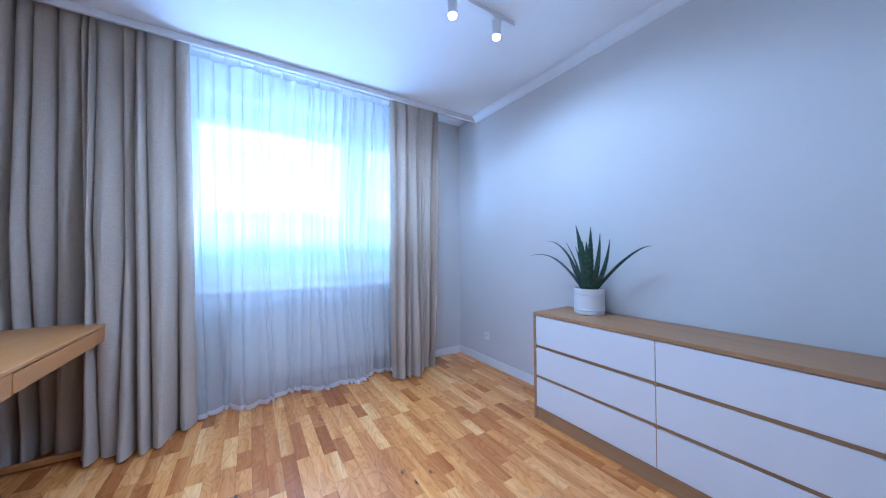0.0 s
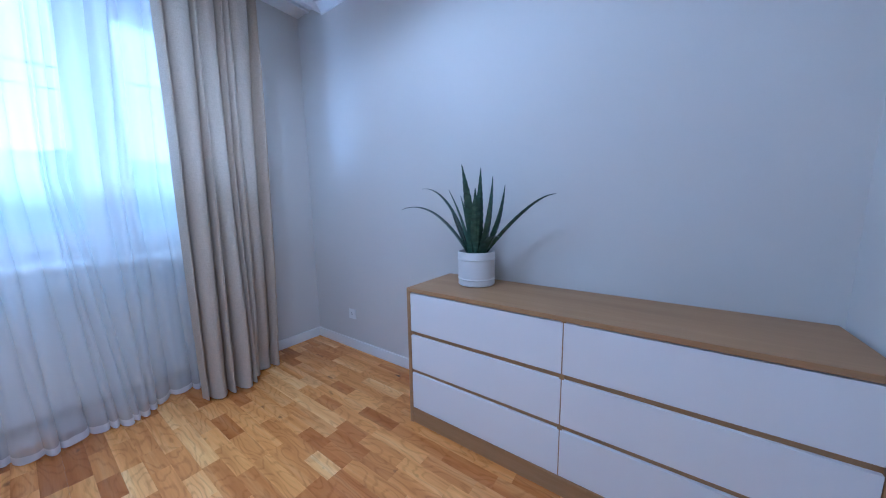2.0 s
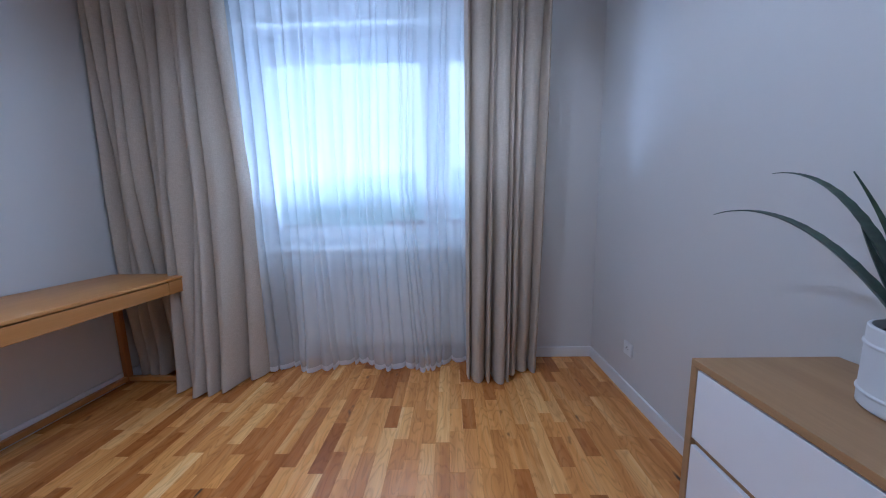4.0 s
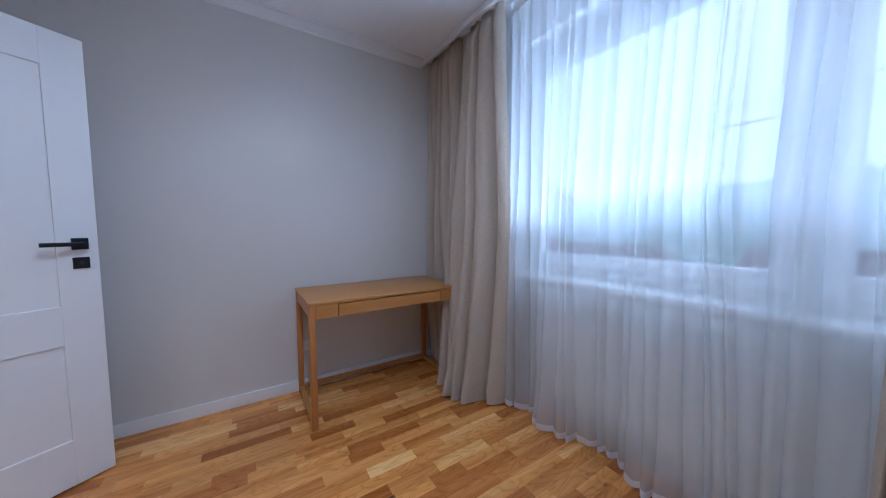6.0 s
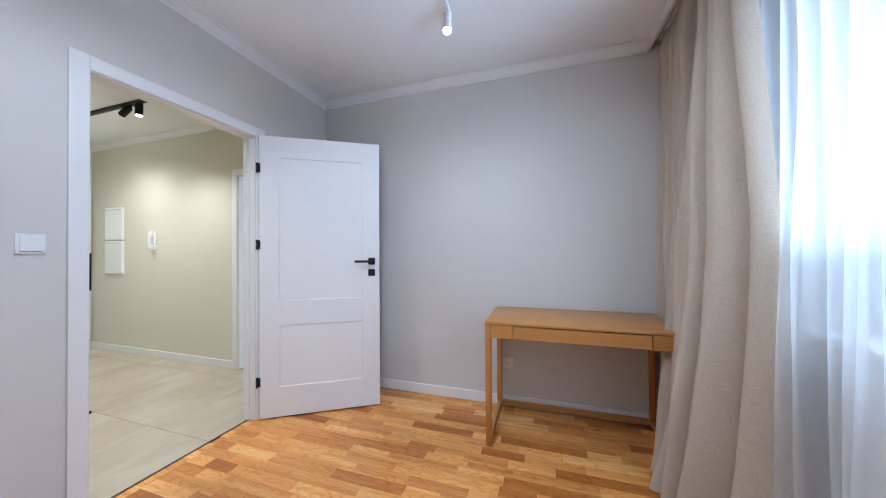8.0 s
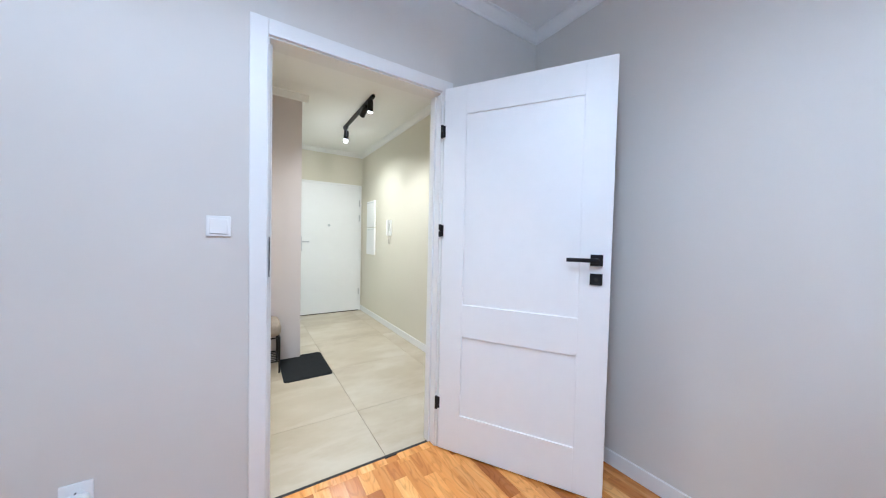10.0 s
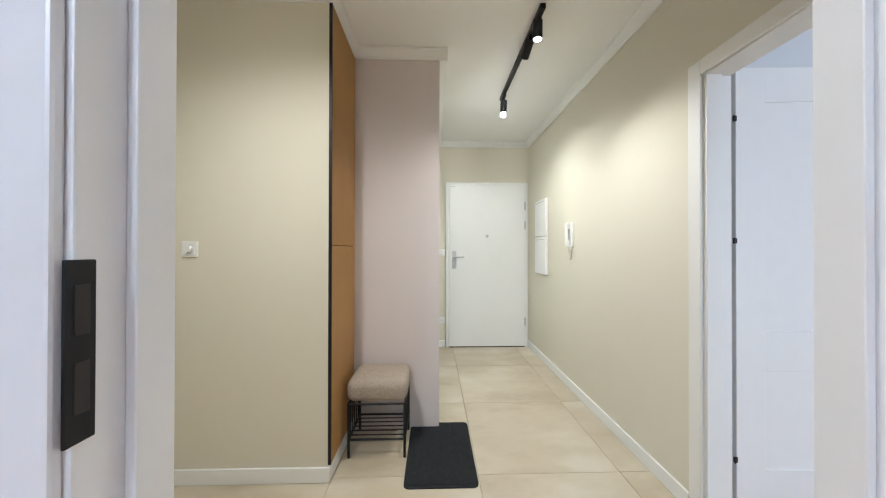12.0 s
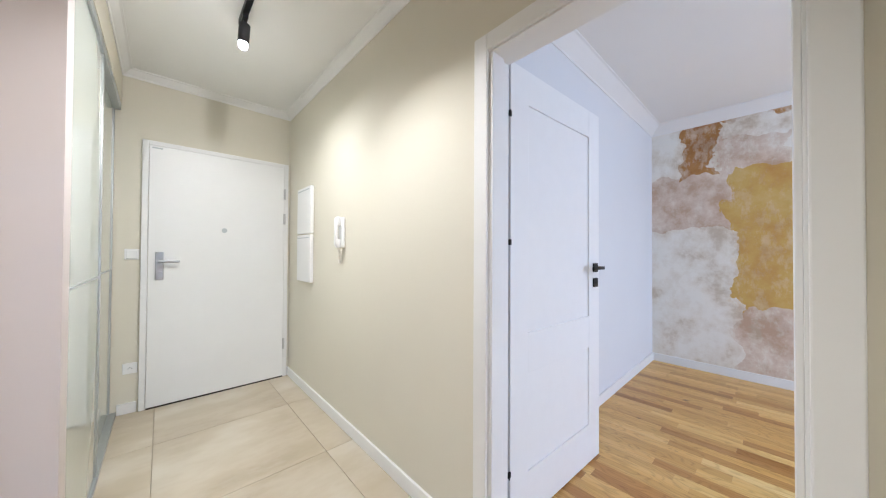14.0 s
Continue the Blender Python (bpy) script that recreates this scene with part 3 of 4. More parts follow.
box(-2.01, -1.88, YE + 0.076, YE + 0.092, 1.115, 1.135, 0.006, into=bm)
part("lever", bm, M_STEEL, h)
part("lock_cylinder", cyl((-1.89, YE + 0.044, 1.03), (-1.89, YE + 0.062, 1.03), 0.022, bevel=0.003), M_STEEL, h)
part("peephole", cyl((-2.30, YE + 0.036, 1.385), (-2.30, YE + 0.044, 1.385), 0.020, bevel=0.002), M_ALU, d, "round grey metal peephole")
for z in (0.32, 1.52, 1.76):
    part("hinge", cyl((-2.776, YE + 0.042, z - 0.05), (-2.776, YE + 0.042, z + 0.05), 0.010), M_STEEL, d, "grey barrel hinge")
part("name_plate", box(-1.90, -1.84, YE + 0.036, YE + 0.0375, 1.995, 2.006), M_ALU, d)

# ---- window ----
YG = 3.20
w = thing("window_1", ((WX0 + WX1) / 2, YG, WZ0), "white plastic two-sash window behind a sheer curtain", "window", kind="structure")
bm = box(WX0, WX0 + 0.06, YG - 0.03, YG + 0.05, WZ0, WZ1, 0.004)
box(WX1 - 0.06, WX1, YG - 0.03, YG + 0.05, WZ0, WZ1, 0.004, into=bm)
box(WX0 + 0.06, WX1 - 0.06, YG - 0.03, YG + 0.05, WZ0, WZ0 + 0.06, 0.004, into=bm)
box(WX0 + 0.06, WX1 - 0.06, YG - 0.03, YG + 0.05, WZ1 - 0.12, WZ1, 0.004, into=bm)
box(-0.75, -0.69, YG - 0.03, YG + 0.05, WZ0 + 0.06, WZ1 - 0.12, 0.004, into=bm)
part("window_frame", bm, M_PVC, w)
for x0, x1 in ((WX0 + 0.055, -0.745), (-0.695, WX1 - 0.055)):
    z0, z1 = WZ0 + 0.055, WZ1 - 0.115
    s = 0.082
    bm = box(x0, x0 + s, YG - 0.055, YG + 0.01, z0, z1, 0.006)
    box(x1 - s, x1, YG - 0.055, YG + 0.01, z0, z1, 0.006, into=bm)
    box(x0 + s, x1 - s, YG - 0.055, YG + 0.01, z0, z0 + s, 0.006, into=bm)
    box(x0 + s, x1 - s, YG - 0.055, YG + 0.01, z1 - s, z1, 0.006, into=bm)
    sash = part("sash", bm, M_PVC, w)
    g = part("pane", box(x0 + s - 0.01, x1 - s + 0.01, YG - 0.028, YG - 0.022, z0 + s - 0.01, z1 - s + 0.01), M_GLASS, sash)
    g.visible_shadow = False
bm = box(-0.812, -0.782, YG - 0.065, YG - 0.055, 1.52, 1.62, 0.003)
box(-0.806, -0.788, YG - 0.10, YG - 0.075, 1.44, 1.60, 0.005, into=bm)
part("window_handle", bm, M_PVC, w)
part("top_catch", box(-0.90, -0.86, YG - 0.062, YG - 0.05, WZ1 - 0.20, WZ1 - 0.188), M_DARK, w)
structure("window_sill_board", box(WX0 - 0.03, WX1 + 0.03, YN - 0.05, YG - 0.031, WZ0 - 0.03, WZ0 - 0.001, 0.006), M_TRIM, "white inner window sill board")

# ---- curtains ----


def drape(name, top, hem, y, z0, z1, pleats, depth, kicks, mat, label, seed, hem_mat=None, spread=(0.25, 2.6), scallop=0.0, fan=1.15, crease=0.010, over=(0.06, 0.21), drift=(0.06, 0.22, 0.5), n=16, rows=56):
    """A hanging cloth of uneven, leaning, overlapping pleats. top, hem: its ends along x at the rail and at the floor;
    kicks: (x, metres) by which the hem stands out into the room there."""
    rnd = random.Random(seed)

    def split():
        e = [0.0]
        for _ in range(pleats):
            e.append(e[-1] + rnd.uniform(*spread))
        return [q / e[-1] for q in e]

    base = split()
    marks = []
    for amount in drift:
        other = split()
        marks.append([b * (1 - amount) + o * amount for b, o in zip(base, other)])
    high = [[rnd.uniform(0.45, 1.25) for _ in range(pleats)] for _ in range(3)]
    lean = [rnd.uniform(-0.22, 0.22) for _ in range(pleats)]
    wide = [rnd.uniform(*over) for _ in range(pleats)]

    def along(three, k, low):
        a, b, c = (q[k] for q in three)
        return a + (b - a) * low * 2 if low < 0.5 else b + (c - b) * (low - 0.5) * 2

    def kick(x):
        for (xa, ka), (xb, kb) in zip(kicks, kicks[1:]):
            if x <= xb:
                f = min(1, max(0, (x - xa) / (xb - xa)))
                f = f * f * (3 - 2 * f)
                return ka + (kb - ka) * f
        return kicks[-1][1]

    bm = bmesh.new()
    grid = []
    for j in range(rows + 1):
        v = (j / rows) ** 1.25
        low = 1 - v
        row = []
        ends = [t + (h - t) * low ** 1.2 for t, h in zip(top, hem)]
        width = ends[1] - ends[0]
        for k in range(pleats):
            ea, eb = along(marks, k, low), along(marks, k + 1, low)
            w = eb - ea
            h = along(high, k, low)
            for i in range(n + (k == pleats - 1)):
                s = i / n
                ridge = math.sin(math.pi * s) ** 1.25
                u = ea + w * s + w * wide[k] * math.sin(2 * math.pi * (s - 0.5)) * min(1, h) + w * lean[k] * ridge * (0.3 + 0.7 * low)
                xx = ends[0] + width * u
                grow = (0.62 + (fan - 0.62) * low ** 0.8) * (1.0 if v < 0.95 else 1 - 9 * (v - 0.95))
                roll = noise.noise(Vector((xx * 5.0, v * 1.6, seed * 3.7)))
                fine = noise.noise(Vector((xx * 24.0, v * 2.4, seed * 7.1)))
                bend = noise.noise(Vector((xx * 8.0, v * 11.0, seed * 1.9))) * max(0, 1 - v * 4.0) ** 1.5
                yy = y - depth * grow * (h * ridge - 0.45 + 0.55 * roll) - crease * (fine * 1.5 + bend * 2.6)
                yy -= kick(xx) * (0.25 * low + 0.75 * low ** 1.6)
                zz = z0 + (z1 - z0) * v
                if j == 0:
                    zz += 0.006 * (1 + fine)
                if scallop and j >= rows - 1:
                    zz -= scallop * abs(math.sin(math.pi * 17 * u)) ** 0.7 * (1.0 if j == rows else 0.35)
                row.append(bm.verts.new((xx, yy, zz)))
        grid.append(row)
    for r0, r1 in zip(grid, grid[1:]):
        for a, b, c, d in zip(r0, r0[1:], r1[1:], r1):
            bm.faces.new((a, b, c, d)).smooth = True
    lower = [[q.co.copy() for q in r] for r in grid[:4]]
    ob = thing(name, ((top[0] + top[1]) / 2, y, z0), label, "curtain")
    part("cloth", bm, mat, ob)
    if hem_mat:
        hb = bmesh.new()
        strip = [[hb.verts.new(q - Vector((0, 0.003, 0))) for q in r] for r in lower[:3]]
        for r0, r1 in zip(strip, strip[1:]):
            for a, b, c, d in zip(r0, r0[1:], r1[1:], r1):
                hb.faces.new((a, b, c, d)).smooth = True
        part("hem", hb, hem_mat, ob, "denser stitched hem")
    return ob


drape("curtain", (-2.875, -1.985), (-2.865, -1.945), 2.745, 0.006, 2.605, 12, 0.115,
      [(-2.87, -0.02), (-2.48, -0.02), (-2.42, 0.175), (-2.22, 0.20), (-2.10, 0.19), (-2.03, 0.03), (-1.94, -0.06)],
      M_LINEN, "heavy beige linen curtain drawn aside by the desk", 3)
drape("curtain", (-0.515, 0.025), (-0.53, -0.035), 2.735, 0.006, 2.605, 8, 0.105,
      [(-0.53, 0.07), (-0.40, 0.05), (-0.27, 0.05), (-0.17, -0.03), (-0.04, 0.02)],
      M_LINEN, "heavy beige linen curtain drawn aside by the chest", 8)
cs = drape("sheer_curtain", (-2.10, -0.42), (-2.02, -0.46), 2.845, 0.008, 2.592, 25, 0.046,
           [(-2.02, 0.02), (-1.90, 0.05), (-1.77, -0.01), (-1.66, 0.07), (-1.53, 0.11), (-1.41, -0.02), (-1.24, -0.02), (-1.17, 0.06), (-0.95, 0.03), (-0.78, 0.05), (-0.62, -0.03), (-0.46, 0.01)],
           M_SHEER, "white translucent sheer curtain hanging to the floor", 5, M_HEM, (0.3, 2.3), 0.014, 1.25, 0.012, (0.0, 0.27), (0.10, 0.40, 0.75))
for k in range(17):
    x = -1.98 + 1.5 * k / 16
    bm = box(x - 0.006, x + 0.006, 2.800, 2.812, 2.572, 2.612, 0.002)
    part("hook", bm, M_PLASTIC, cs)
rail = thing("curtain_rail", (-1.2, 2.80, 2.60), "white double curtain rail in the ceiling recess", "curtain rail")
part("rail", box(XW + 0.01, XE - 0.01, 2.795, 2.825, CZ, CZ + 0.02, 0.003), M_PLASTIC, rail)
part("rail", box(XW + 0.01, XE - 0.01, 2.715, 2.745, CZ, CZ + 0.02, 0.003), M_PLASTIC, rail)

# radiator under the window
r = thing("radiator", (-1.1, 2.94, 0.12), "white panel radiator under the window sill", "radiator")
bm = bmesh.new()
for k in range(42):
    x = -1.75 + k * 0.033
    box(x, x + 0.024, 2.905, 2.918, 0.16, 0.66, 0.006, into=bm, seg=1)
box(-1.77, -0.35, 2.910, 2.920, 0.14, 0.68, 0.004, into=bm)
part("front_panel", bm, M_TRIM, r)
part("back_panel", box(-1.77, -0.35, 2.935, 2.950, 0.14, 0.68, 0.004), M_TRIM, r)
bm = bmesh.new()
for k in range(46):
    x = -1.765 + k * 0.0308
    box(x, x + 0.020, 2.908, 2.948, 0.676, 0.690, 0, into=bm)
box(-1.775, -0.345, 2.900, 2.908, 0.665, 0.692, 0.002, into=bm)
part("top_grille", bm, M_TRIM, r)
part("side_cover", box(-1.782, -1.770, 2.900, 2.952, 0.135, 0.692, 0.003), M_TRIM, r)
part("side_cover", box(-0.350, -0.338, 2.900, 2.952, 0.135, 0.692, 0.003), M_TRIM, r)
for x in (-1.6, -0.5):
    part("wall_bracket", box(x - 0.02, x + 0.02, 2.948, 2.972, 0.2, 0.6, 0.002), M_TRIM, r)

# ---- chest of drawers ----
cx0, cx1, cy0, cy1, ct = 0.040, 0.432, 0.016, 1.532, 0.734
c = thing("chest_of_drawers", ((cx0 + cx1) / 2, (cy0 + cy1) / 2, 0), "wide oak-veneer chest with six white drawers", "chest of drawers")
part("top", box(cx0, cx1, cy0, cy1, ct - 0.020, ct, 0.0015), M_CHEST, c)
for y0, y1 in ((cy0, cy0 + 0.020), (cy1 - 0.020, cy1)):
    part("side_panel", box(cx0, cx1, y0, y1, 0, ct - 0.0205, 0.0015), M_CHEST, c)
part("plinth", box(cx0 + 0.006, cx0 + 0.022, cy0 + 0.0205, cy1 - 0.0205, 0.0, 0.078, 0.001), M_CHEST, c)
part("plinth_rail", box(cx0 + 0.001, cx0 + 0.02, cy0 + 0.0205, cy1 - 0.0205, 0.062, 0.086, 0.001), M_CHEST, c)
# Near-black body: shade in the slits between fronts is put into its colour.
part("carcass", box(cx0 + 0.030, cx1 - 0.004, cy0 + 0.0205, cy1 - 0.0205, 0.08, ct - 0.022), M_DARK, c)
part("divider", box(cx0 + 0.004, cx0 + 0.031, 0.764, 0.780, 0.087, ct - 0.021), M_CHEST, c)
for z in (0.281, 0.487):
    part("grip_rail", box(cx0 + 0.014, cx0 + 0.031, cy0 + 0.0205, cy1 - 0.0205, z - 0.006, z + 0.030, 0.001), M_CHEST, c)
for z0, z1 in ((0.090, 0.282), (0.305, 0.488), (0.511, ct - 0.025)):
    for y0, y1 in ((cy0 + 0.0225, 0.7700), (0.7740, cy1 - 0.0225)):
        part("drawer_front", box(cx0 + 0.001, cx0 + 0.019, y0, y1, z0, z1, 0.0012), M_FRONT, c, "matt white drawer front")

# ---- potted plant ----
px, py = 0.300, 1.275
pl = thing("potted_plant", (px, py, ct), "spiky green aloe in a white ceramic pot", "plant")
R, Hp = 0.094, 0.172
pot = part("pot", lathe([(R - 0.006, 0), (R, 0.005), (R, 0.030), (R + 0.003, 0.033), (R + 0.003, 0.036), (R, 0.039), (R, 0.130), (R + 0.003, 0.133), (R + 0.003, 0.136), (R, 0.139), (R, Hp - 0.002), (R - 0.002, Hp), (R - 0.006, Hp), (R - 0.007, Hp - 0.03), (0.02, Hp - 0.03)], (px, py, ct)), M_POT, pl, "white ribbed ceramic pot")
part("soil", lathe([(R - 0.008, 0.0), (R - 0.008, 0.012), (0.03, 0.018)], (px, py, ct + Hp - 0.032)), M_SOIL, pl)


def blade(root, tip, width, bend, thick=0.010, teeth=True, n=26):
    """A tapering, hollowed leaf with small teeth, bent along an arc from root to tip."""
    root, tip = Vector(root), Vector(tip)
    d = tip - root
    flat = Vector((d.x, d.y, 0))
    side = Vector((-flat.y, flat.x, 0)).normalized() if flat.length > 1e-3 else Vector((0, 1, 0))
    knee = root + flat * bend[0] + Vector((0, 0, d.z * bend[1]))
    bm = bmesh.new()
    rows = []
    for i in range(n + 1):
        t = i / n
        c0 = root * (1 - t) ** 2 + knee * 2 * t * (1 - t) + tip * t * t
        wd = width * (0.72 + 0.9 * t * (1 - t)) * (1 - t ** 2.6) + 0.0012
        tooth = 1.2 if teeth and i % 2 else 1.0
        up = d.cross(side).normalized()
        if up.z < 0:
            up = -up
        th = thick * (1 - 0.85 * t)
        rows.append([bm.verts.new(p) for p in (c0 - side * wd * tooth + up * th * 0.5, c0 + up * 0.05 * th, c0 + side * wd * tooth + up * th * 0.5, c0 - up * th)])
    for a, b in zip(rows, rows[1:]):
        for i in range(4):
            bm.faces.new((a[i], a[(i + 1) % 4], b[(i + 1) % 4], b[i])).smooth = True
    bm.faces.new(rows[0][::-1])
    bm.faces.new(rows[-1])
    return bm


UP, ARCH, FLAT, HOOK = (0.30, 0.55), (0.50, 1.30), (0.72, 1.02), (0.85, 0.40)
LEAVES = [
    ((-0.14, 0.00, 0.44), 0.019, UP), ((-0.085, -0.07, 0.425), 0.014, (0.7, 0.5)), ((-0.10, 0.10, 0.33), 0.017, UP), ((-0.09, -0.135, 0.38), 0.012, HOOK),
    ((-0.06, 0.30, 0.345), 0.013, (0.45, 1.05)), ((-0.12, 0.40, 0.235), 0.013, ARCH), ((-0.03, -0.40, 0.295), 0.014, FLAT), ((-0.09, -0.195, 0.34), 0.012, HOOK),
    ((-0.07, 0.05, 0.30), 0.016, UP), ((-0.12, -0.19, 0.105), 0.012, ARCH), ((-0.04, 0.02, 0.28), 0.015, UP), ((0.02, 0.06, 0.34), 0.014, UP), ((-0.12, -0.06, 0.33), 0.016, UP), ((-0.03, 0.13, 0.22), 0.008, (0.7, 0.6)),
]
for (dx, dy, dz), wd, sag in LEAVES:
    q = Vector((dx, dy, 0)).normalized() * 0.028
    part("leaf", blade((px + q.x, py + q.y, ct + Hp - 0.035), (px + dx, py + dy, ct + Hp - 0.02 + dz), wd * 1.5, sag), M_LEAF, pl)

# ---- desk ----
dx0, dx1, dy0, dy1, dt = -2.886, -2.342, 1.610, 2.665, 0.763
dk = thing("desk", ((dx0 + dx1) / 2, (dy0 + dy1) / 2, 0), "light ash writing desk with one slim drawer", "desk")
part("desktop", box(dx0, dx1, dy0, dy1, dt - 0.018, dt, 0.005, seg=3), M_DESK, dk)
lg = 0.036
for x0 in (dx0 + 0.002, dx1 - lg - 0.002):
    for y0 in (dy0 + 0.002, dy1 - lg - 0.002):
        bm = box(x0, x0 + lg, y0, y0 + lg, 0.0, dt - 0.0185, 0.006, seg=3)
        part("leg", bm, M_DESKLEG, dk)
for y0 in (dy0 + 0.004, dy1 - lg):
    part("side_stretcher", box(dx0 + lg + 0.002, dx1 - lg - 0.002, y0, y0 + 0.030, 0.018, 0.050, 0.005), M_DESK, dk)
    part("side_apron", box(dx0 + lg + 0.002, dx1 - lg - 0.002, y0, y0 + 0.022, dt - 0.085, dt - 0.0185, 0.003), M_DESK, dk)
part("back_stretcher", box(dx0 + 0.006, dx0 + 0.034, dy0 + lg + 0.002, dy1 - lg - 0.002, 0.022, 0.056, 0.005), M_DESK, dk)
part("back_apron", box(dx0 + 0.006, dx0 + 0.024, dy0 + lg + 0.002, dy1 - lg - 0.002, dt - 0.095, dt - 0.0185, 0.002), M_DESK, dk)
part("front_apron", box(dx1 - 0.024, dx1 - 0.003, dy0 + lg + 0.002, dy0 + 0.165, dt - 0.100, dt - 0.0195, 0.002), M_DESK, dk)
part("front_apron", box(dx1 - 0.024, dx1 - 0.003, dy1 - 0.165, dy1 - lg - 0.002, dt - 0.100, dt - 0.0195, 0.002), M_DESK, dk)
part("drawer_front", box(dx1 - 0.023, dx1 - 0.002, dy0 + 0.169, dy1 - 0.169, dt - 0.098, dt - 0.024, 0.002), M_DESK, dk, "flush ash drawer front")
part("drawer_box", box(dx0 + 0.12, dx1 - 0.024, dy0 + 0.18, dy1 - 0.18, dt - 0.09, dt - 0.03), M_DESK, dk)


# ---- switches and sockets ----
def plate(name, m, label, kind="socket", w=0.080):
    """A wall plate: local x across, y out of the wall, z up, centred on the origin."""
    p = thing(name, m, label, "light switch" if kind in ("switch", "dimmer") else "socket")
    part("cover_frame", box(-w / 2, w / 2, 0, 0.009, -0.040, 0.040, 0.003), M_PLASTIC, p, local=True)
    if kind == "switch":
        part("rocker", box(-0.029, 0.029, 0.007, 0.013, -0.029, 0.029, 0.002), M_PLASTIC, p, local=True)
        # Dark sliver painted in for the shadow line below the rocker.
        part("rocker_shadow", box(-0.029, 0.029, 0.0085, 0.0095, -0.0315, -0.0298), M_DARK, p, local=True)
    elif kind == "dimmer":
        part("centre_plate", box(-0.029, 0.029, 0.007, 0.011, -0.029, 0.029, 0.002), M_PLASTIC, p, local=True)
        part("knob", cyl((0, 0.010, 0), (0, 0.026, 0), 0.020, 0.018, 24, bevel=0.003), M_PLASTIC, p, "round white dimmer knob", local=True)
    else:
        for x in ((0,) if w < 0.1 else (-w / 4, w / 4)):
            s = part("socket_well", cyl((x, 0.004, 0), (x, 0.0105, 0), 0.022, seg=24), M_PLASTIC, p, local=True)
            bm = cyl((x - 0.0095, 0.009, 0), (x - 0.0095, 0.0112, 0), 0.0028, seg=10)
            cyl((x + 0.0095, 0.009, 0), (x + 0.0095, 0.0112, 0), 0.0028, seg=10, into=bm)
            cyl((x, 0.009, 0.010), (x, 0.016, 0.010), 0.0024, seg=10, into=bm)
            part("pin_hole", bm, M_DARK, s, local=True)
    return p


plate("light_switch", pose(-1.134, 0.0, 1.232), "white square rocker light switch by the doorway", "switch")
o = plate("wall_socket", pose(-0.752, 0.0, 0.323), "white wall socket with a round plug-in device")
bm = box(-0.038, 0.034, 0.010, 0.040, -0.062, 0.012, 0.016, seg=4)
part("plug_device", bm, M_PLASTIC, o, "rounded white plug-in air freshener", local=True)
part("device_slot", box(-0.014, 0.010, 0.0398, 0.0408, -0.026, -0.022), M_DARK, o, local=True)
plate("wall_socket", pose(XE, 2.49, 0.290, 0, 0, 90), "white wall socket near the window corner")
plate("wall_socket", pose(XW, 1.69, 0.325, 0, 0, -90), "white wall socket behind the desk")
plate("light_switch", pose(-0.380, YB, 1.210), "white round-knob dimmer switch", "dimmer")
plate("light_switch", pose(-1.738, YE, 1.180), "white light switch beside the entrance door", "switch")
plate("wall_socket", pose(-1.738, YE, 0.330), "white wall socket beside the entrance door")


# ---- bedroom track light ----
tl = thing("track_light", (-1.2, 1.44, CZ), "white ceiling track with small lit spots, middle two added", "ceiling light")
part("track", box(-2.22, -0.22, 1.425, 1.457, CZ - 0.028, CZ, 0.003), M_PLASTIC, tl)
# The heads at x -1.10 and -1.55 are unseen, added for even light.
for x, watts, wide in ((-0.36, 4, 179), (-0.685, 14, 179), (-1.10, 28, 179), (-1.55, 17, 128), (-2.16, 10, 128)):
    y = 1.441
    part("adapter", box(x - 0.035, x + 0.035, y - 0.014, y + 0.014, CZ - 0.046, CZ - 0.028, 0.003), M_PLASTIC, tl)
    head = part("spot_head", lathe([(0.024, 0.012), (0.027, 0.014), (0.027, 0.098), (0.024, 0.102)], (x, y, CZ - 0.150), 24), M_PLASTIC, tl, "white cylindrical spot head")
    part("lens", lathe([(0.012, -0.004), (0.022, 0.001), (0.0245, 0.012)], (x, y, CZ - 0.150), 24), M_BULBW, head, "lit lamp lens")
    lamp("SPOT", "spot_lamp", look((x, y, CZ - 0.158), (x, y, 0)), watts, (0.93, 0.97, 1.0), radius=0.025, spot=wide, blend=0.42 if wide > 150 else 0.9)

# ---- hall ----
ht = thing("track_light", (-2.23, -1.85, HZ), "black ceiling track with three cylinder spots", "ceiling light")
part("track", box(-2.245, -2.215, -2.40, -1.36, HZ - 0.030, HZ, 0.002), M_BLACK, ht)
for y, tilt, drop, watts, wide in ((-1.45, (0.02, 0.02, -1.0), 0.045, 28, 130), (-1.60, (0.12, -0.80, -0.60), 0.05, 15, 115), (-2.30, (0.06, 0.0, -1.0), 0.09, 27, 176)):
    t = Vector(tilt).normalized()
    a = Vector((-2.23, y, HZ - drop))
    part("adapter", box(-2.243, -2.217, y - 0.06, y + 0.03, HZ - 0.055, HZ - 0.030, 0.002), M_BLACK, ht)
    if drop > 0.06:
        part("swivel_arm", cyl((-2.23, y, HZ - 0.05), a, 0.007), M_BLACK, ht)
    head = part("spot_head", cyl(a - t * 0.012, a + t * 0.095, 0.028, seg=24, bevel=0.003), M_BLACK, ht, "black cylindrical spot head")
    part("lens", cyl(a + t * 0.091, a + t * (0.125 if drop > 0.06 else 0.098), 0.024, 0.021, 24, bevel=0.003), M_BULB, head, "lit lamp lens")
    lamp("SPOT", "spot_lamp", look(a + t * 0.13, a + t * 2), watts, (1.0, 0.90, 0.72), radius=0.03, spot=wide, blend=0.75)
# Unseen spot, added to fill the front of the hall with light.
fill_track = thing("track_light", (-1.0, -0.42, HZ), "unseen black track spot, added to fill the hall with light", "ceiling light")
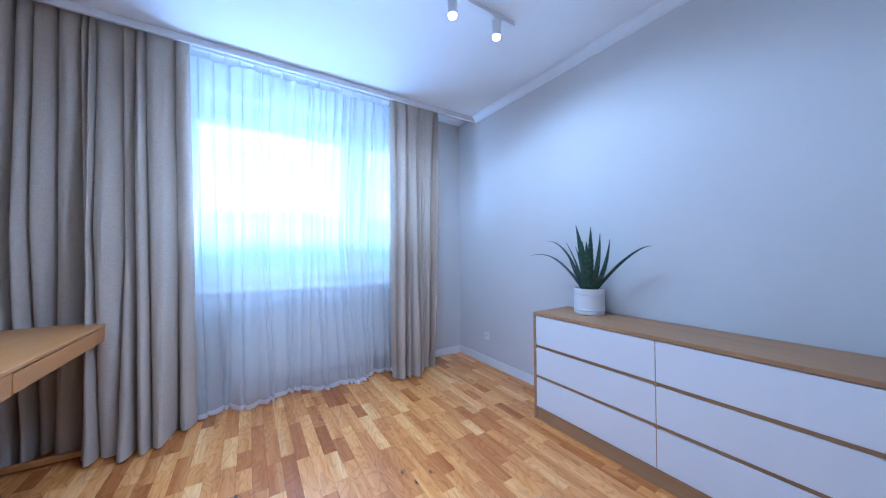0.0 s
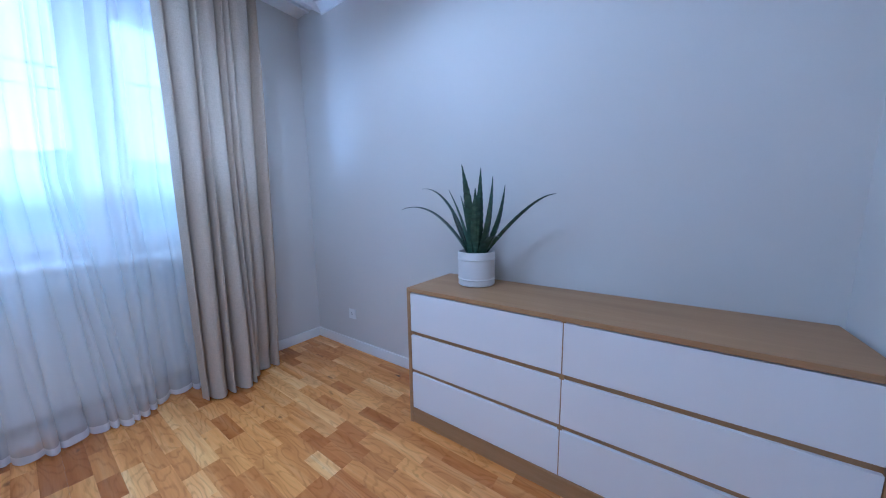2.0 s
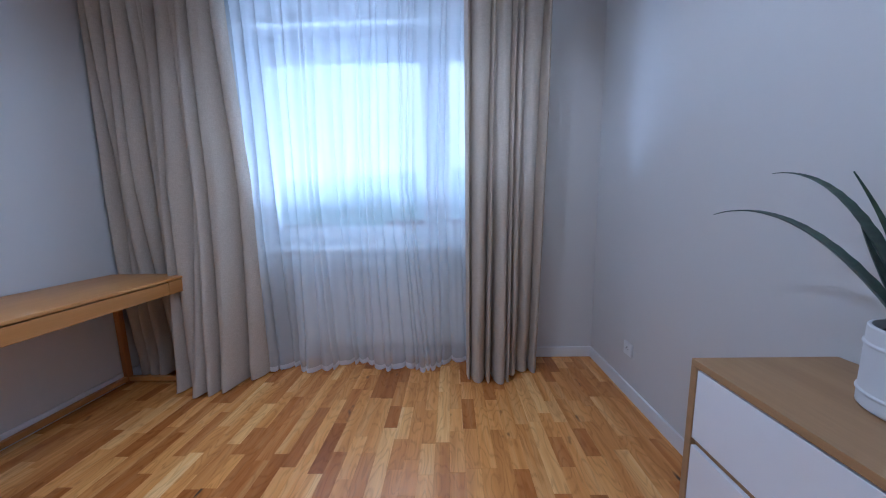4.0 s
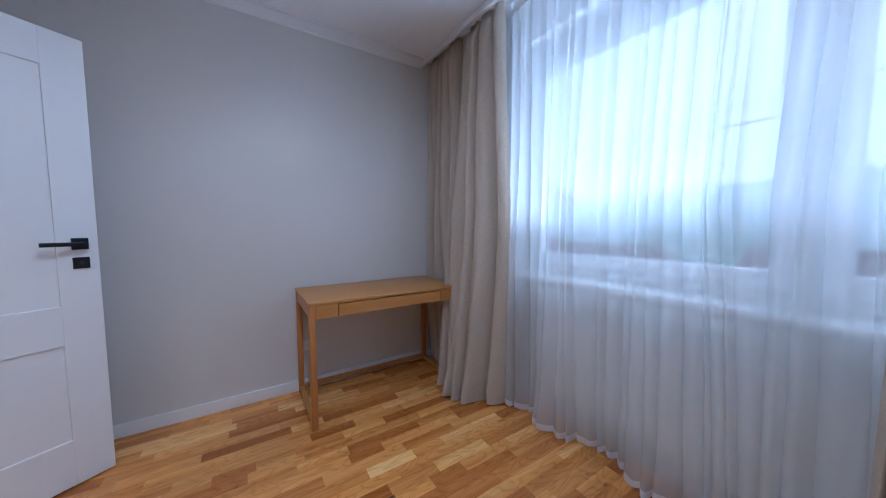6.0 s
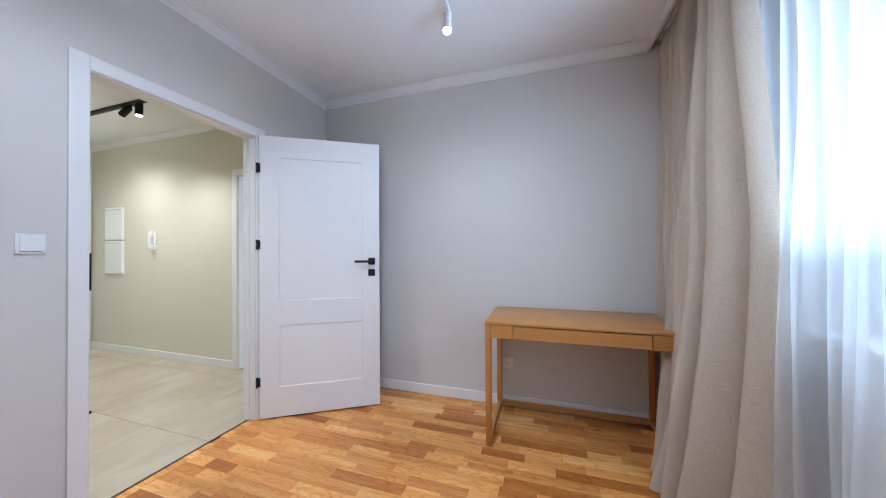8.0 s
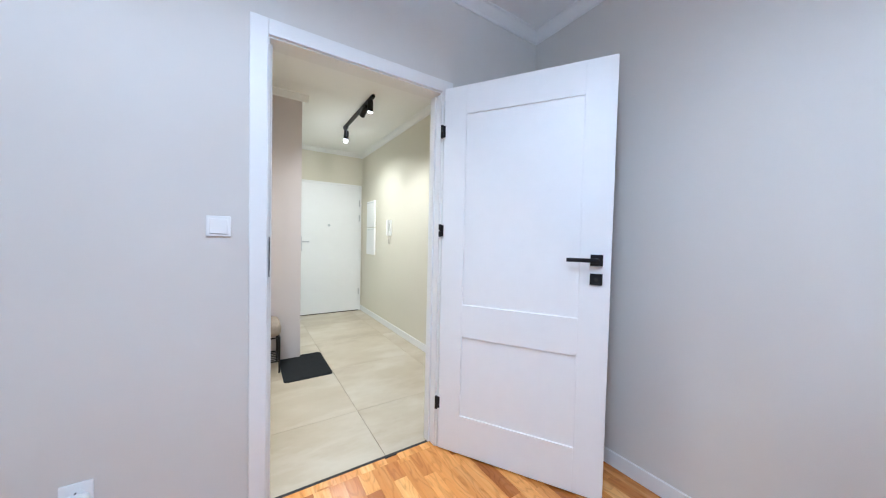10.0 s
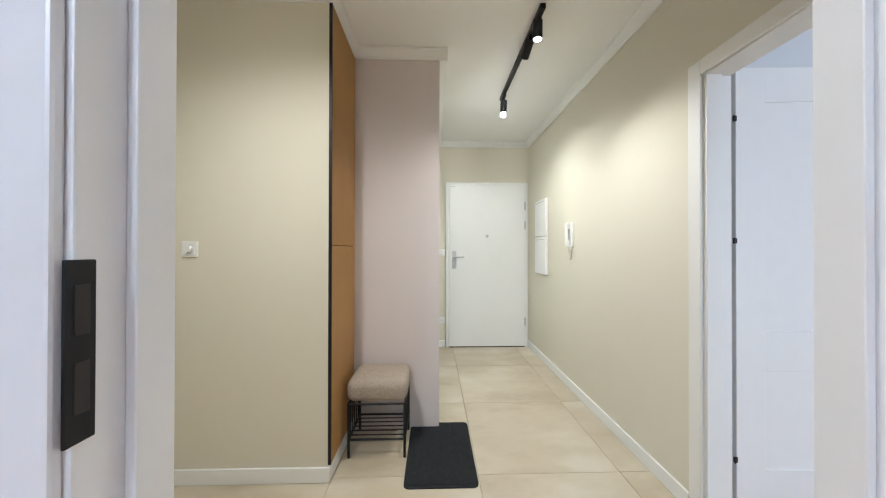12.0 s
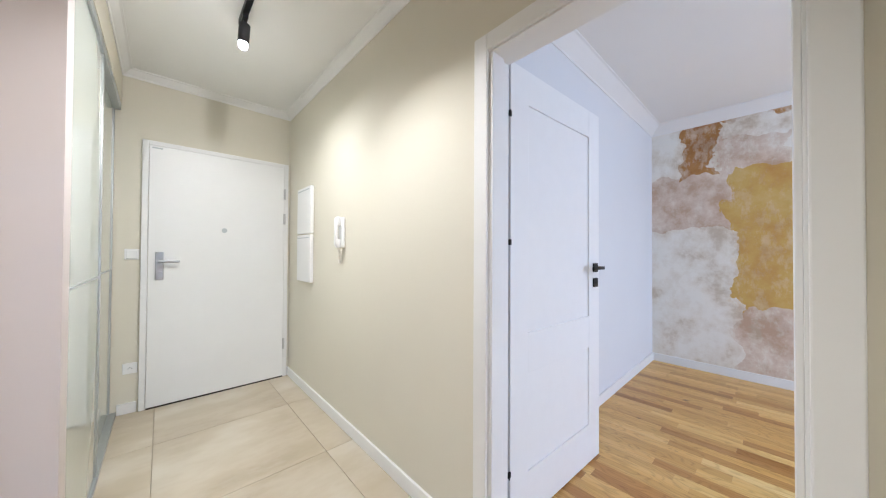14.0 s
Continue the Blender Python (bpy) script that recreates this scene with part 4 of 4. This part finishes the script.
part("track", box(-1.4, -0.6, -0.435, -0.405, HZ - 0.030, HZ, 0.002), M_BLACK, fill_track)
head = part("spot_head", cyl((-1.0, -0.42, HZ - 0.03), (-1.0, -0.42, HZ - 0.14), 0.028, seg=24, bevel=0.003), M_BLACK, fill_track)
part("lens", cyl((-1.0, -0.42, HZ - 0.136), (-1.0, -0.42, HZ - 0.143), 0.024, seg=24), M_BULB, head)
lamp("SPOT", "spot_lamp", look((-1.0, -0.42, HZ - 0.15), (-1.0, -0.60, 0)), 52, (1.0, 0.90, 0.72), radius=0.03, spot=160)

bx = thing("fuse_box", (HX, -3.04, 0.95), "two white plastic distribution box covers", "fuse box")
for z0, z1 in ((0.950, 1.352), (1.362, 1.760)):
    b = part("cover", box(HX, HX + 0.030, -3.215, -2.885, z0, z1, 0.006), M_PLASTIC, bx)
    part("cover_lip", box(HX + 0.030, HX + 0.033, -3.19, -2.91, z1 - 0.030, z1 - 0.024), M_ALU, b)
ic = thing("intercom", (HX, -2.32, 1.30), "white door intercom handset with coiled cord", "intercom")
part("base", box(HX, HX + 0.022, -2.360, -2.285, 1.235, 1.445, 0.008), M_PLASTIC, ic)
bm = box(HX + 0.022, HX + 0.052, -2.350, -2.308, 1.385, 1.450, 0.012, seg=3)
box(HX + 0.022, HX + 0.052, -2.350, -2.308, 1.235, 1.295, 0.012, into=bm, seg=3)
box(HX + 0.040, HX + 0.060, -2.346, -2.312, 1.25, 1.44, 0.008, into=bm, seg=3)
part("handset", bm, M_PLASTIC, ic)
cu = bpy.data.curves.new("cord", "CURVE")
cu.dimensions, cu.bevel_depth, cu.bevel_resolution = "3D", 0.0022, 2
sp = cu.splines.new("POLY")
N = 150
sp.points.add(N)
for i in range(N + 1):
    s = i / N
    hang = 0.10 * math.sin(math.pi * s)
    sp.points[i].co = (HX + 0.025 + 0.006 * math.cos(i * 1.2), -2.345 + 0.05 * s + 0.006 * math.sin(i * 1.2), 1.235 - hang - 0.01 * s, 1)
cord = bpy.data.objects.new("tmp_cord", cu)
me = bpy.data.meshes.new_from_object(cord)
bpy.data.objects.remove(cord)
bm = bmesh.new()
bm.from_mesh(me)
part("coiled_cord", bm, M_PLASTIC2, ic)

# slatted panel in the niche
pn = thing("slat_panel", (XP, -1.56, 0.09), "vertical oak slat wall panel with black edge", "wall panel")
part("backing", box(XP - 0.007, XP, YP + 0.003, YB - 0.004, 0.085, HZ - 0.056), M_DARK, pn)
part("edge_trim", box(XP - 0.016, XP, YB - 0.004, YB + 0.003, 0.085, HZ - 0.056), M_BLACK, pn, "black metal edge trim")
ns = 26
pitch = (YB - YP - 0.010) / ns
for seg0, seg1 in ((0.086, 1.229), (1.232, HZ - 0.057)):
    shared = None
    for k in range(ns):
        y0 = YP + 0.004 + k * pitch
        if shared is None:
            bm = box(-0.016, -0.007, 0.0, pitch - 0.005, seg0, seg1, 0.0015, seg=1)
            ob = part("slat", bm, M_SLAT, pn, local=True)
            shared = ob.data
        else:
            ob = new("slat", shared)
            ob.parent = pn
        ob.location = (0, y0 + 1.56, -0.09)

# stool
st = thing("stool", (-1.30, -1.64, 0), "small stool with beige boucle cushion and black metal frame", "stool")
sx0, sx1, sy0, sy1 = -1.475, -1.135, -1.790, -1.500
bm = box(sx0 - 0.006, sx1 + 0.006, sy0 - 0.004, sy1 + 0.012, 0.322, 0.450, 0.045, seg=5)
for f in bm.faces:
    f.smooth = True
part("cushion", bm, M_BOUCLE, st, "nubby beige boucle cushion")
for x in (sx0 + 0.008, sx1 - 0.008):
    for y in (sy0 + 0.008, sy1 - 0.008):
        part("leg", cyl((x, y, 0), (x, y, 0.318), 0.008, seg=12), M_BLACK, st)
for z in (0.310, 0.105):
    for y in (sy0 + 0.008, sy1 - 0.008):
        part("rail", cyl((sx0 + 0.008, y, z), (sx1 - 0.008, y, z), 0.0065, seg=10), M_BLACK, st)
    for x in (sx0 + 0.008, sx1 - 0.008):
        part("rail", cyl((x, sy0 + 0.008, z), (x, sy1 - 0.008, z), 0.0065, seg=10), M_BLACK, st)
for k in range(1, 6):
    y = sy0 + 0.008 + (sy1 - sy0 - 0.016) * k / 6
    part("shelf_rod", cyl((sx0 + 0.008, y, 0.105), (sx1 - 0.008, y, 0.105), 0.004, seg=8), M_BLACK, st)
for x in (sx0 + 0.008, sx1 - 0.008):
    for k in range(1, 6):
        y = sy0 + 0.008 + (sy1 - sy0 - 0.016) * k / 6
        part("side_rod", cyl((x, y, 0.105), (x, y, 0.310), 0.004, seg=8), M_BLACK, st)

# door mat
dm = thing("door_mat", (-1.67, -1.555, 0), "black ribbed door mat with rounded corners", "mat")
bm = bmesh.new()
mx0, mx1, my0, my1, rr = -1.868, -1.482, -1.850, -1.262, 0.03
ring = []
for cxm, cym, a0 in ((mx1 - rr, my1 - rr, 0), (mx0 + rr, my1 - rr, 90), (mx0 + rr, my0 + rr, 180), (mx1 - rr, my0 + rr, 270)):
    for s in range(6):
        a = radians(a0 + s * 18)
        ring.append((cxm + rr * math.cos(a), cym + rr * math.sin(a)))
lo = [bm.verts.new((x, y, 0.0)) for x, y in ring]
hi = [bm.verts.new((x, y, 0.006)) for x, y in ring]
bm.faces.new(lo[::-1])
bm.faces.new(hi)
for i in range(len(ring)):
    bm.faces.new((lo[i], lo[(i + 1) % len(ring)], hi[(i + 1) % len(ring)], hi[i]))
part("rubber_base", bm, M_MAT, dm)
bm = bmesh.new()
for k in range(40):
    x = mx0 + 0.016 + k * (mx1 - mx0 - 0.032) / 39
    box(x - 0.0028, x + 0.0028, my0 + 0.018, my1 - 0.018, 0.0055, 0.0095, 0, into=bm)
part("ribs", bm, M_MAT, dm)

# wardrobe with sliding doors
wd = thing("wardrobe", (XK + 0.3, -2.72, 0), "built-in wardrobe with glossy pale glass sliding doors", "wardrobe")
for (y0, y1, x) in ((-2.70, YP - 0.102, XK + 0.012), (YE + 0.004, -2.66, XK + 0.040)):
    dr = part("sliding_door", box(x, x + 0.020, y0 + 0.028, y1 - 0.028, 0.035, 2.235, 0.001), M_LACOBEL, wd, "pale glossy glass sliding door")
    for a, b in ((y0, y0 + 0.030), (y1 - 0.030, y1)):
        part("stile", box(x - 0.006, x + 0.024, a, b, 0.03, 2.24, 0.003), M_ALU, dr, "grey aluminium edge profile")
    part("cross_rail", box(x - 0.002, x + 0.022, y0 + 0.030, y1 - 0.030, 1.062, 1.072), M_ALU, dr)
part("bottom_track", box(XK + 0.003, XK + 0.075, YE + 0.002, YP - 0.102, 0, 0.028, 0.002), M_ALU, wd)
part("top_track", box(XK + 0.003, XK + 0.075, YE + 0.002, YP - 0.102, 2.242, 2.29, 0.002), M_ALU, wd)
part("interior", box(XK + 0.09, XK + 0.595, YE + 0.002, YP - 0.102, 0.0, 2.29), M_HALLWALL, wd)
structure("wall_over_wardrobe", box(XK, XK + 0.12, YE, YP - 0.1, 2.292, 2.8), M_HALLWALL, "cream painted bulkhead over the wardrobe")

# ---- bathroom ----
bc = thing("bathroom_cabinet", (1.05, -2.27, 1.545), "smooth cream wall cabinet set in a walnut surround", "cabinet")
part("carcass", box(0.905, 1.198, -2.75, -1.88, 1.530, 2.072, 0.002), M_BATHWOOD, bc)
for y0, y1 in ((-2.164, -1.890), (-2.443, -2.168), (-2.72, -2.447)):
    cd = part("door", box(0.890, 0.904, y0, y1, 1.534, 2.067, 0.001), M_CREAM, bc, "smooth cream cabinet door")
    part("edge_pull", box(0.876, 0.892, y0 + 0.09, y1 - 0.09, 1.524, 1.534, 0.002), M_BLACK, cd)
for y, hh, rr in ((-1.987, 0.10, 0.034), (-2.08, 0.075, 0.036), (-2.204, 0.05, 0.034), (-2.38, 0.105, 0.034), (-2.48, 0.06, 0.03)):
    cn = thing("candle", (1.10, y, 1.25), "ivory pillar candle on the bathroom ledge", "candle", "candles on the ledge")
    part("wax", lathe([(rr - 0.003, 0), (rr, 0.003), (rr, hh - 0.004), (rr - 0.004, hh), (0.012, hh - 0.006)], (1.10, y, 1.25), 24), M_CANDLE, cn)
    part("wick", cyl((1.10, y, 1.25 + hh - 0.008), (1.10, y, 1.25 + hh + 0.008), 0.0015, seg=6), M_DARK, cn)
fp = thing("flush_plate", (1.0, -2.56, 1.08), "black rectangular flush plate", "flush plate")
part("plate", box(0.990, 1.0, -2.655, -2.41, 0.995, 1.160, 0.003), M_BLACK, fp)
for y in (-2.62, -2.46):
    part("button", cyl((0.992, y, 1.078), (0.986, y, 1.078), 0.038, seg=28), M_BLACK, fp)
to = thing("toilet", (0.75, -2.46, 0.10), "white wall-hung toilet with closed lid", "toilet")
bm = bmesh.new()
secs = []
for z, ln, wd2 in ((0.105, 0.30, 0.09), (0.16, 0.38, 0.125), (0.26, 0.48, 0.165), (0.36, 0.53, 0.182), (0.415, 0.54, 0.185)):
    row = []
    for i in range(20):
        a = math.pi * i / 19 - math.pi / 2
        row.append(bm.verts.new((1.0 - ln + wd2 * (1 - math.cos(a)), -2.46 + wd2 * math.sin(a), z)))
    row += [bm.verts.new((0.999, -2.46 + wd2, z)), bm.verts.new((0.999, -2.46 - wd2, z))]
    secs.append(row)
for a, b in zip(secs, secs[1:]):
    for i in range(len(a)):
        bm.faces.new((a[i], a[(i + 1) % len(a)], b[(i + 1) % len(a)], b[i])).smooth = True
bm.faces.new(secs[0][::-1])
bm.faces.new(secs[-1])
part("bowl", bm, M_CERAMIC, to)
bm = bmesh.new()
lo, hi = [], []
for z, lst in ((0.418, lo), (0.462, hi)):
    for i in range(20):
        a = math.pi * i / 19 - math.pi / 2
        lst.append(bm.verts.new((1.0 - 0.545 + 0.188 * (1 - math.cos(a)), -2.46 + 0.188 * math.sin(a), z)))
    lst += [bm.verts.new((0.985, -2.46 + 0.188, z)), bm.verts.new((0.985, -2.46 - 0.188, z))]
for i in range(len(lo)):
    bm.faces.new((lo[i], lo[(i + 1) % len(lo)], hi[(i + 1) % len(lo)], hi[i]))
bm.faces.new(lo[::-1])
bm.faces.new(hi)
part("lid", bm, M_CERAMIC, to)
bn = thing("waste_bin", (0.82, -1.66, 0), "brown waste bin with a white liner", "bin")
part("bin_body", lathe([(0.085, 0), (0.09, 0.005), (0.115, 0.24), (0.105, 0.245)], (0.82, -1.66, 0), 28), M_WICKER, bn)
bm = lathe([(0.117, 0.17), (0.122, 0.20), (0.119, 0.25), (0.126, 0.262), (0.112, 0.27), (0.100, 0.22)], (0.82, -1.66, 0), 28)
for v in bm.verts:
    v.co += 0.010 * noise.noise_vector(v.co * 22)
part("liner", bm, M_BAG, bn)
bl = thing("ceiling_light", (-0.1, -2.2, 2.22), "round recessed warm bathroom downlight", "ceiling light")
part("ring", lathe([(0.06, 0), (0.062, 0.004), (0.05, 0.008)], (-0.1, -2.2, 2.212), 28), M_PLASTIC, bl)
part("lens", lathe([(0.048, 0), (0.048, 0.003), (0.01, 0.003)], (-0.1, -2.2, 2.208), 28), M_BULB, bl)
lamp("SPOT", "downlight_lamp", look((-0.1, -2.2, 2.19), (0.35, -2.2, 0)), 45, (1.0, 0.84, 0.60), radius=0.05, spot=160)

# ---- outside ----
M_GRASS = plain("far_ground", (0.21, 0.23, 0.15), 0.95, var=0.4, scale=0.08, bump=0)
M_ROOF = plain("clay_roof", (0.55, 0.17, 0.10), 0.85, var=0.2, scale=3, bump=0.2)
M_RENDER = plain("house_render", (0.74, 0.71, 0.66), 0.85, var=0.06, scale=1)


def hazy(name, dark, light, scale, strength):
    """Far-off woods; the bright, misty air over them is painted in as a pale emission."""
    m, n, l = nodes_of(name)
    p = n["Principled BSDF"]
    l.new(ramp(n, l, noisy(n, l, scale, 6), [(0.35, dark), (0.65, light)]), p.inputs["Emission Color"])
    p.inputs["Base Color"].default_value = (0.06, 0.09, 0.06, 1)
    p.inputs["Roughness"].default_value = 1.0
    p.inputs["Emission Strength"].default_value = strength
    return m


# Hills and trees glow by themselves: this is the painted haze.
M_HILL = hazy("hills_haze_glow", (0.44, 0.62, 0.68), (0.58, 0.74, 0.78), 0.11, 0.5)
M_TREE = hazy("foliage_haze_glow", (0.30, 0.48, 0.46), (0.46, 0.64, 0.60), 0.5, 0.42)
bm = bmesh.new()
bmesh.ops.create_grid(bm, x_segments=40, y_segments=40, size=1500, matrix=Matrix.Translation((0, 0, -6.0)))
structure("ground", bm, M_GRASS, "green ground outside, far below the window")
rnd = random.Random(11)
bm = bmesh.new()
for k in range(2600):
    x = rnd.uniform(-34, -9)
    y = rnd.uniform(66, 80)
    top = 1.6 + 2.6 * math.sin(x * 0.05 + 1.2) + 1.6 * math.sin(x * 0.19) + 0.9 * math.sin(x * 0.57) + rnd.uniform(-0.9, 0.6)
    top += 3.0 * math.exp(-((x + 17) / 9) ** 2) - 1.5
    z = top - (top + 6) * rnd.random() ** 1.6
    m = Matrix.Translation((x, y, z)) @ Euler((rnd.uniform(0, 6.3), rnd.uniform(0, 6.3), rnd.uniform(0, 6.3))).to_matrix().to_4x4()
    s = rnd.uniform(0.30, 0.85)
    ring = [bm.verts.new(m @ Vector((s * math.cos(a) * rnd.uniform(0.6, 1.1), s * math.sin(a) * rnd.uniform(0.6, 1.1), rnd.uniform(-0.2, 0.2)))) for a in (0.0, 1.26, 2.51, 3.77, 5.03)]
    bm.faces.new(ring)
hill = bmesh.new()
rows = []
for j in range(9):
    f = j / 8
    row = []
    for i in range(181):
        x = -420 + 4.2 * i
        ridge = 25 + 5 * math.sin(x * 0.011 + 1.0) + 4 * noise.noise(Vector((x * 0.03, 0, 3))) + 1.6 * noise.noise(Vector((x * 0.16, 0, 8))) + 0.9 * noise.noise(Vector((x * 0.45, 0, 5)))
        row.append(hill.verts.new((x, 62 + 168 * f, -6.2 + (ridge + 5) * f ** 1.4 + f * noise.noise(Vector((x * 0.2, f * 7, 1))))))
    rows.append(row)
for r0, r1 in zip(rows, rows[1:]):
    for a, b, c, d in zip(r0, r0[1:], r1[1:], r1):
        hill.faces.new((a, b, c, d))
structure("backdrop_hills", hill, M_HILL, "pale distant wooded hills, their haze painted in as glow")
solid("far_trees", bm, M_TREE, "distant belt of green trees, haze painted in as glow", "trees", "stuff")
for x0, y0, ln, dp, ez in ((-18, 34, 9, 8, -3.1), (-3, 38, 10, 8, -3.0), (12, 36, 9, 8, -3.3), (-34, 40, 10, 8, -2.9)):
    hs = thing("house", (x0, y0, -6.0), "far low house with a red tiled roof", "house", "houses outside")
    part("wall", box(x0 - ln / 2, x0 + ln / 2, y0 - dp / 2, y0 + dp / 2, -6.0, ez), M_RENDER, hs)
    bm = bmesh.new()
    a = [bm.verts.new(q) for q in ((x0 - ln / 2 - 0.4, y0 - dp / 2 - 0.4, ez), (x0 + ln / 2 + 0.4, y0 - dp / 2 - 0.4, ez), (x0 + ln / 2 + 0.4, y0 + dp / 2 + 0.4, ez), (x0 - ln / 2 - 0.4, y0 + dp / 2 + 0.4, ez), (x0 - ln / 2 - 0.4, y0, ez + 2.6), (x0 + ln / 2 + 0.4, y0, ez + 2.6))]
    for q in ((0, 1, 5, 4), (2, 3, 4, 5), (0, 4, 3), (1, 2, 5), (0, 3, 2, 1)):
        bm.faces.new([a[i] for i in q])
    roof = part("roof", bm, M_ROOF, hs, "red clay tile roof")
    for k in (-0.25, 0.25):
        wn_ = part("window", box(x0 + k * ln - 0.5, x0 + k * ln + 0.5, y0 - dp / 2 - 0.04, y0 - dp / 2, ez - 1.9, ez - 0.6), M_DARK, hs)
po = thing("utility_pole", (-60, 26, -6.0), "slim wooden utility pole with cables", "pole")
part("pole", cyl((-60, 26, -6), (-60, 26, 8.9), 0.11, 0.08), M_WICKER, po)
part("crossarm", box(-60.05, -59.95, 25.2, 26.8, 8.35, 8.5), M_WICKER, po)
for k, z in enumerate((7.3, 6.4)):
    cu = bpy.data.curves.new("cable", "CURVE")
    cu.dimensions, cu.bevel_depth = "3D", 0.03
    sp = cu.splines.new("POLY")
    sp.points.add(30)
    for i in range(31):
        s = i / 30
        sp.points[i].co = (-60 + 100 * s, 26 - 6 * s, z + 1.2 - 2.4 * 4 * s * (1 - s) * 0.5, 1)
    tmp = bpy.data.objects.new("tmp_cable", cu)
    me = bpy.data.meshes.new_from_object(tmp)
    bpy.data.objects.remove(tmp)
    bm = bmesh.new()
    bm.from_mesh(me)
    part("cable", bm, M_DARK, po)

# ---- floors, piece by piece ----
fl = thing("floor", (0, 0, -0.006), "oak three-strip parquet with lively natural tones", "floor", kind="structure")
STAVE_W = 0.0705
LENGTHS = (0.18, 0.25, 0.32, 0.42)
stave_mesh = {}


def stave(length):
    if length not in stave_mesh:
        bm = box(-STAVE_W / 2 + 0.00014, STAVE_W / 2 - 0.00014, -length / 2 + 0.00014, length / 2 - 0.00014, -0.010, 0.006, 0.0004, seg=1)
        stave_mesh[length] = mesh_of("stave", bm, M_OAK)
    return stave_mesh[length]


rest = bmesh.new()
rnd = random.Random(4)
count = 0


def lay(x0, x1, y0, y1, singles, near=None, rest=rest, lengths=LENGTHS):
    """Rows of staves along y; those in the near stretch become pieces of their own."""
    global count
    x = x0 + STAVE_W / 2
    while x < x1 + STAVE_W / 2:
        y = y0 - rnd.uniform(0, 0.3)
        while y < y1:
            ln = rnd.choice(lengths)
            a, b = max(y, y0), min(y + ln, y1)
            whole = a == y and b == y + ln
            if b - a > 0.01:
                if singles and whole and count < 300 and near[0] < x < near[1]:
                    ob = new("stave", stave(ln))
                    ob.parent = fl
                    ob.location = (x, y + ln / 2, 0)
                    count += 1
                else:
                    box(x - STAVE_W / 2 + 0.00014, min(x + STAVE_W / 2, x1) - 0.00014, a + 0.00014, b - 0.00014, -0.011, 0.0, 0, into=rest)
            y += ln
        x += STAVE_W


lay(XW, XE, 0.0, YN, True, (-2.45, 0.2))
lay(DR, DL, -0.052, 0.0, False)
ob = tagged(new("staves", mesh_of("staves", rest, M_OAK)), "oak parquet staves along the edges", "", "", "stuff")
ob.parent = fl
ob.location = (0, 0, 0.006)
fl2 = thing("floor_room", (0, 0, 0), "honey-coloured oak parquet in the second room", "floor", kind="structure")
rest2 = bmesh.new()
lay(-6.03, HX - 0.12, -1.24, YN, False, None, rest2, (0.5, 0.7, 0.9))
ob = tagged(new("staves", mesh_of("staves", rest2, M_OAK2)), "honey-coloured oak staves", "", "", "stuff")
ob.parent = fl2
ht2 = thing("floor_hall", (0, 0, -0.006), "large beige stone-look floor tiles", "floor", kind="structure")
T = 0.775
for i in range(-2, 5):
    for j in range(-3, 5):
        x0, x1 = -1.875 + (i - 1) * T, -1.875 + i * T
        y0, y1 = -2.130 + (j - 1) * T, -2.130 + j * T
        x0, x1, y0, y1 = max(x0, HX), min(x1, 1.7), max(y0, YE), min(y1, -0.066)
        if x1 - x0 > 0.02 and y1 - y0 > 0.02:
            bm = box(x0 + 0.0012, x1 - 0.0012, y0 + 0.0012, y1 - 0.0012, -0.012, 0.0, 0.0008, seg=1)
            part("tile", bm, M_TILE, ht2)
structure("floor_door_joint", box(HX - 0.12, HX, S0, S1, -0.012, -0.001), M_GROUT, "joint under the second doorway")
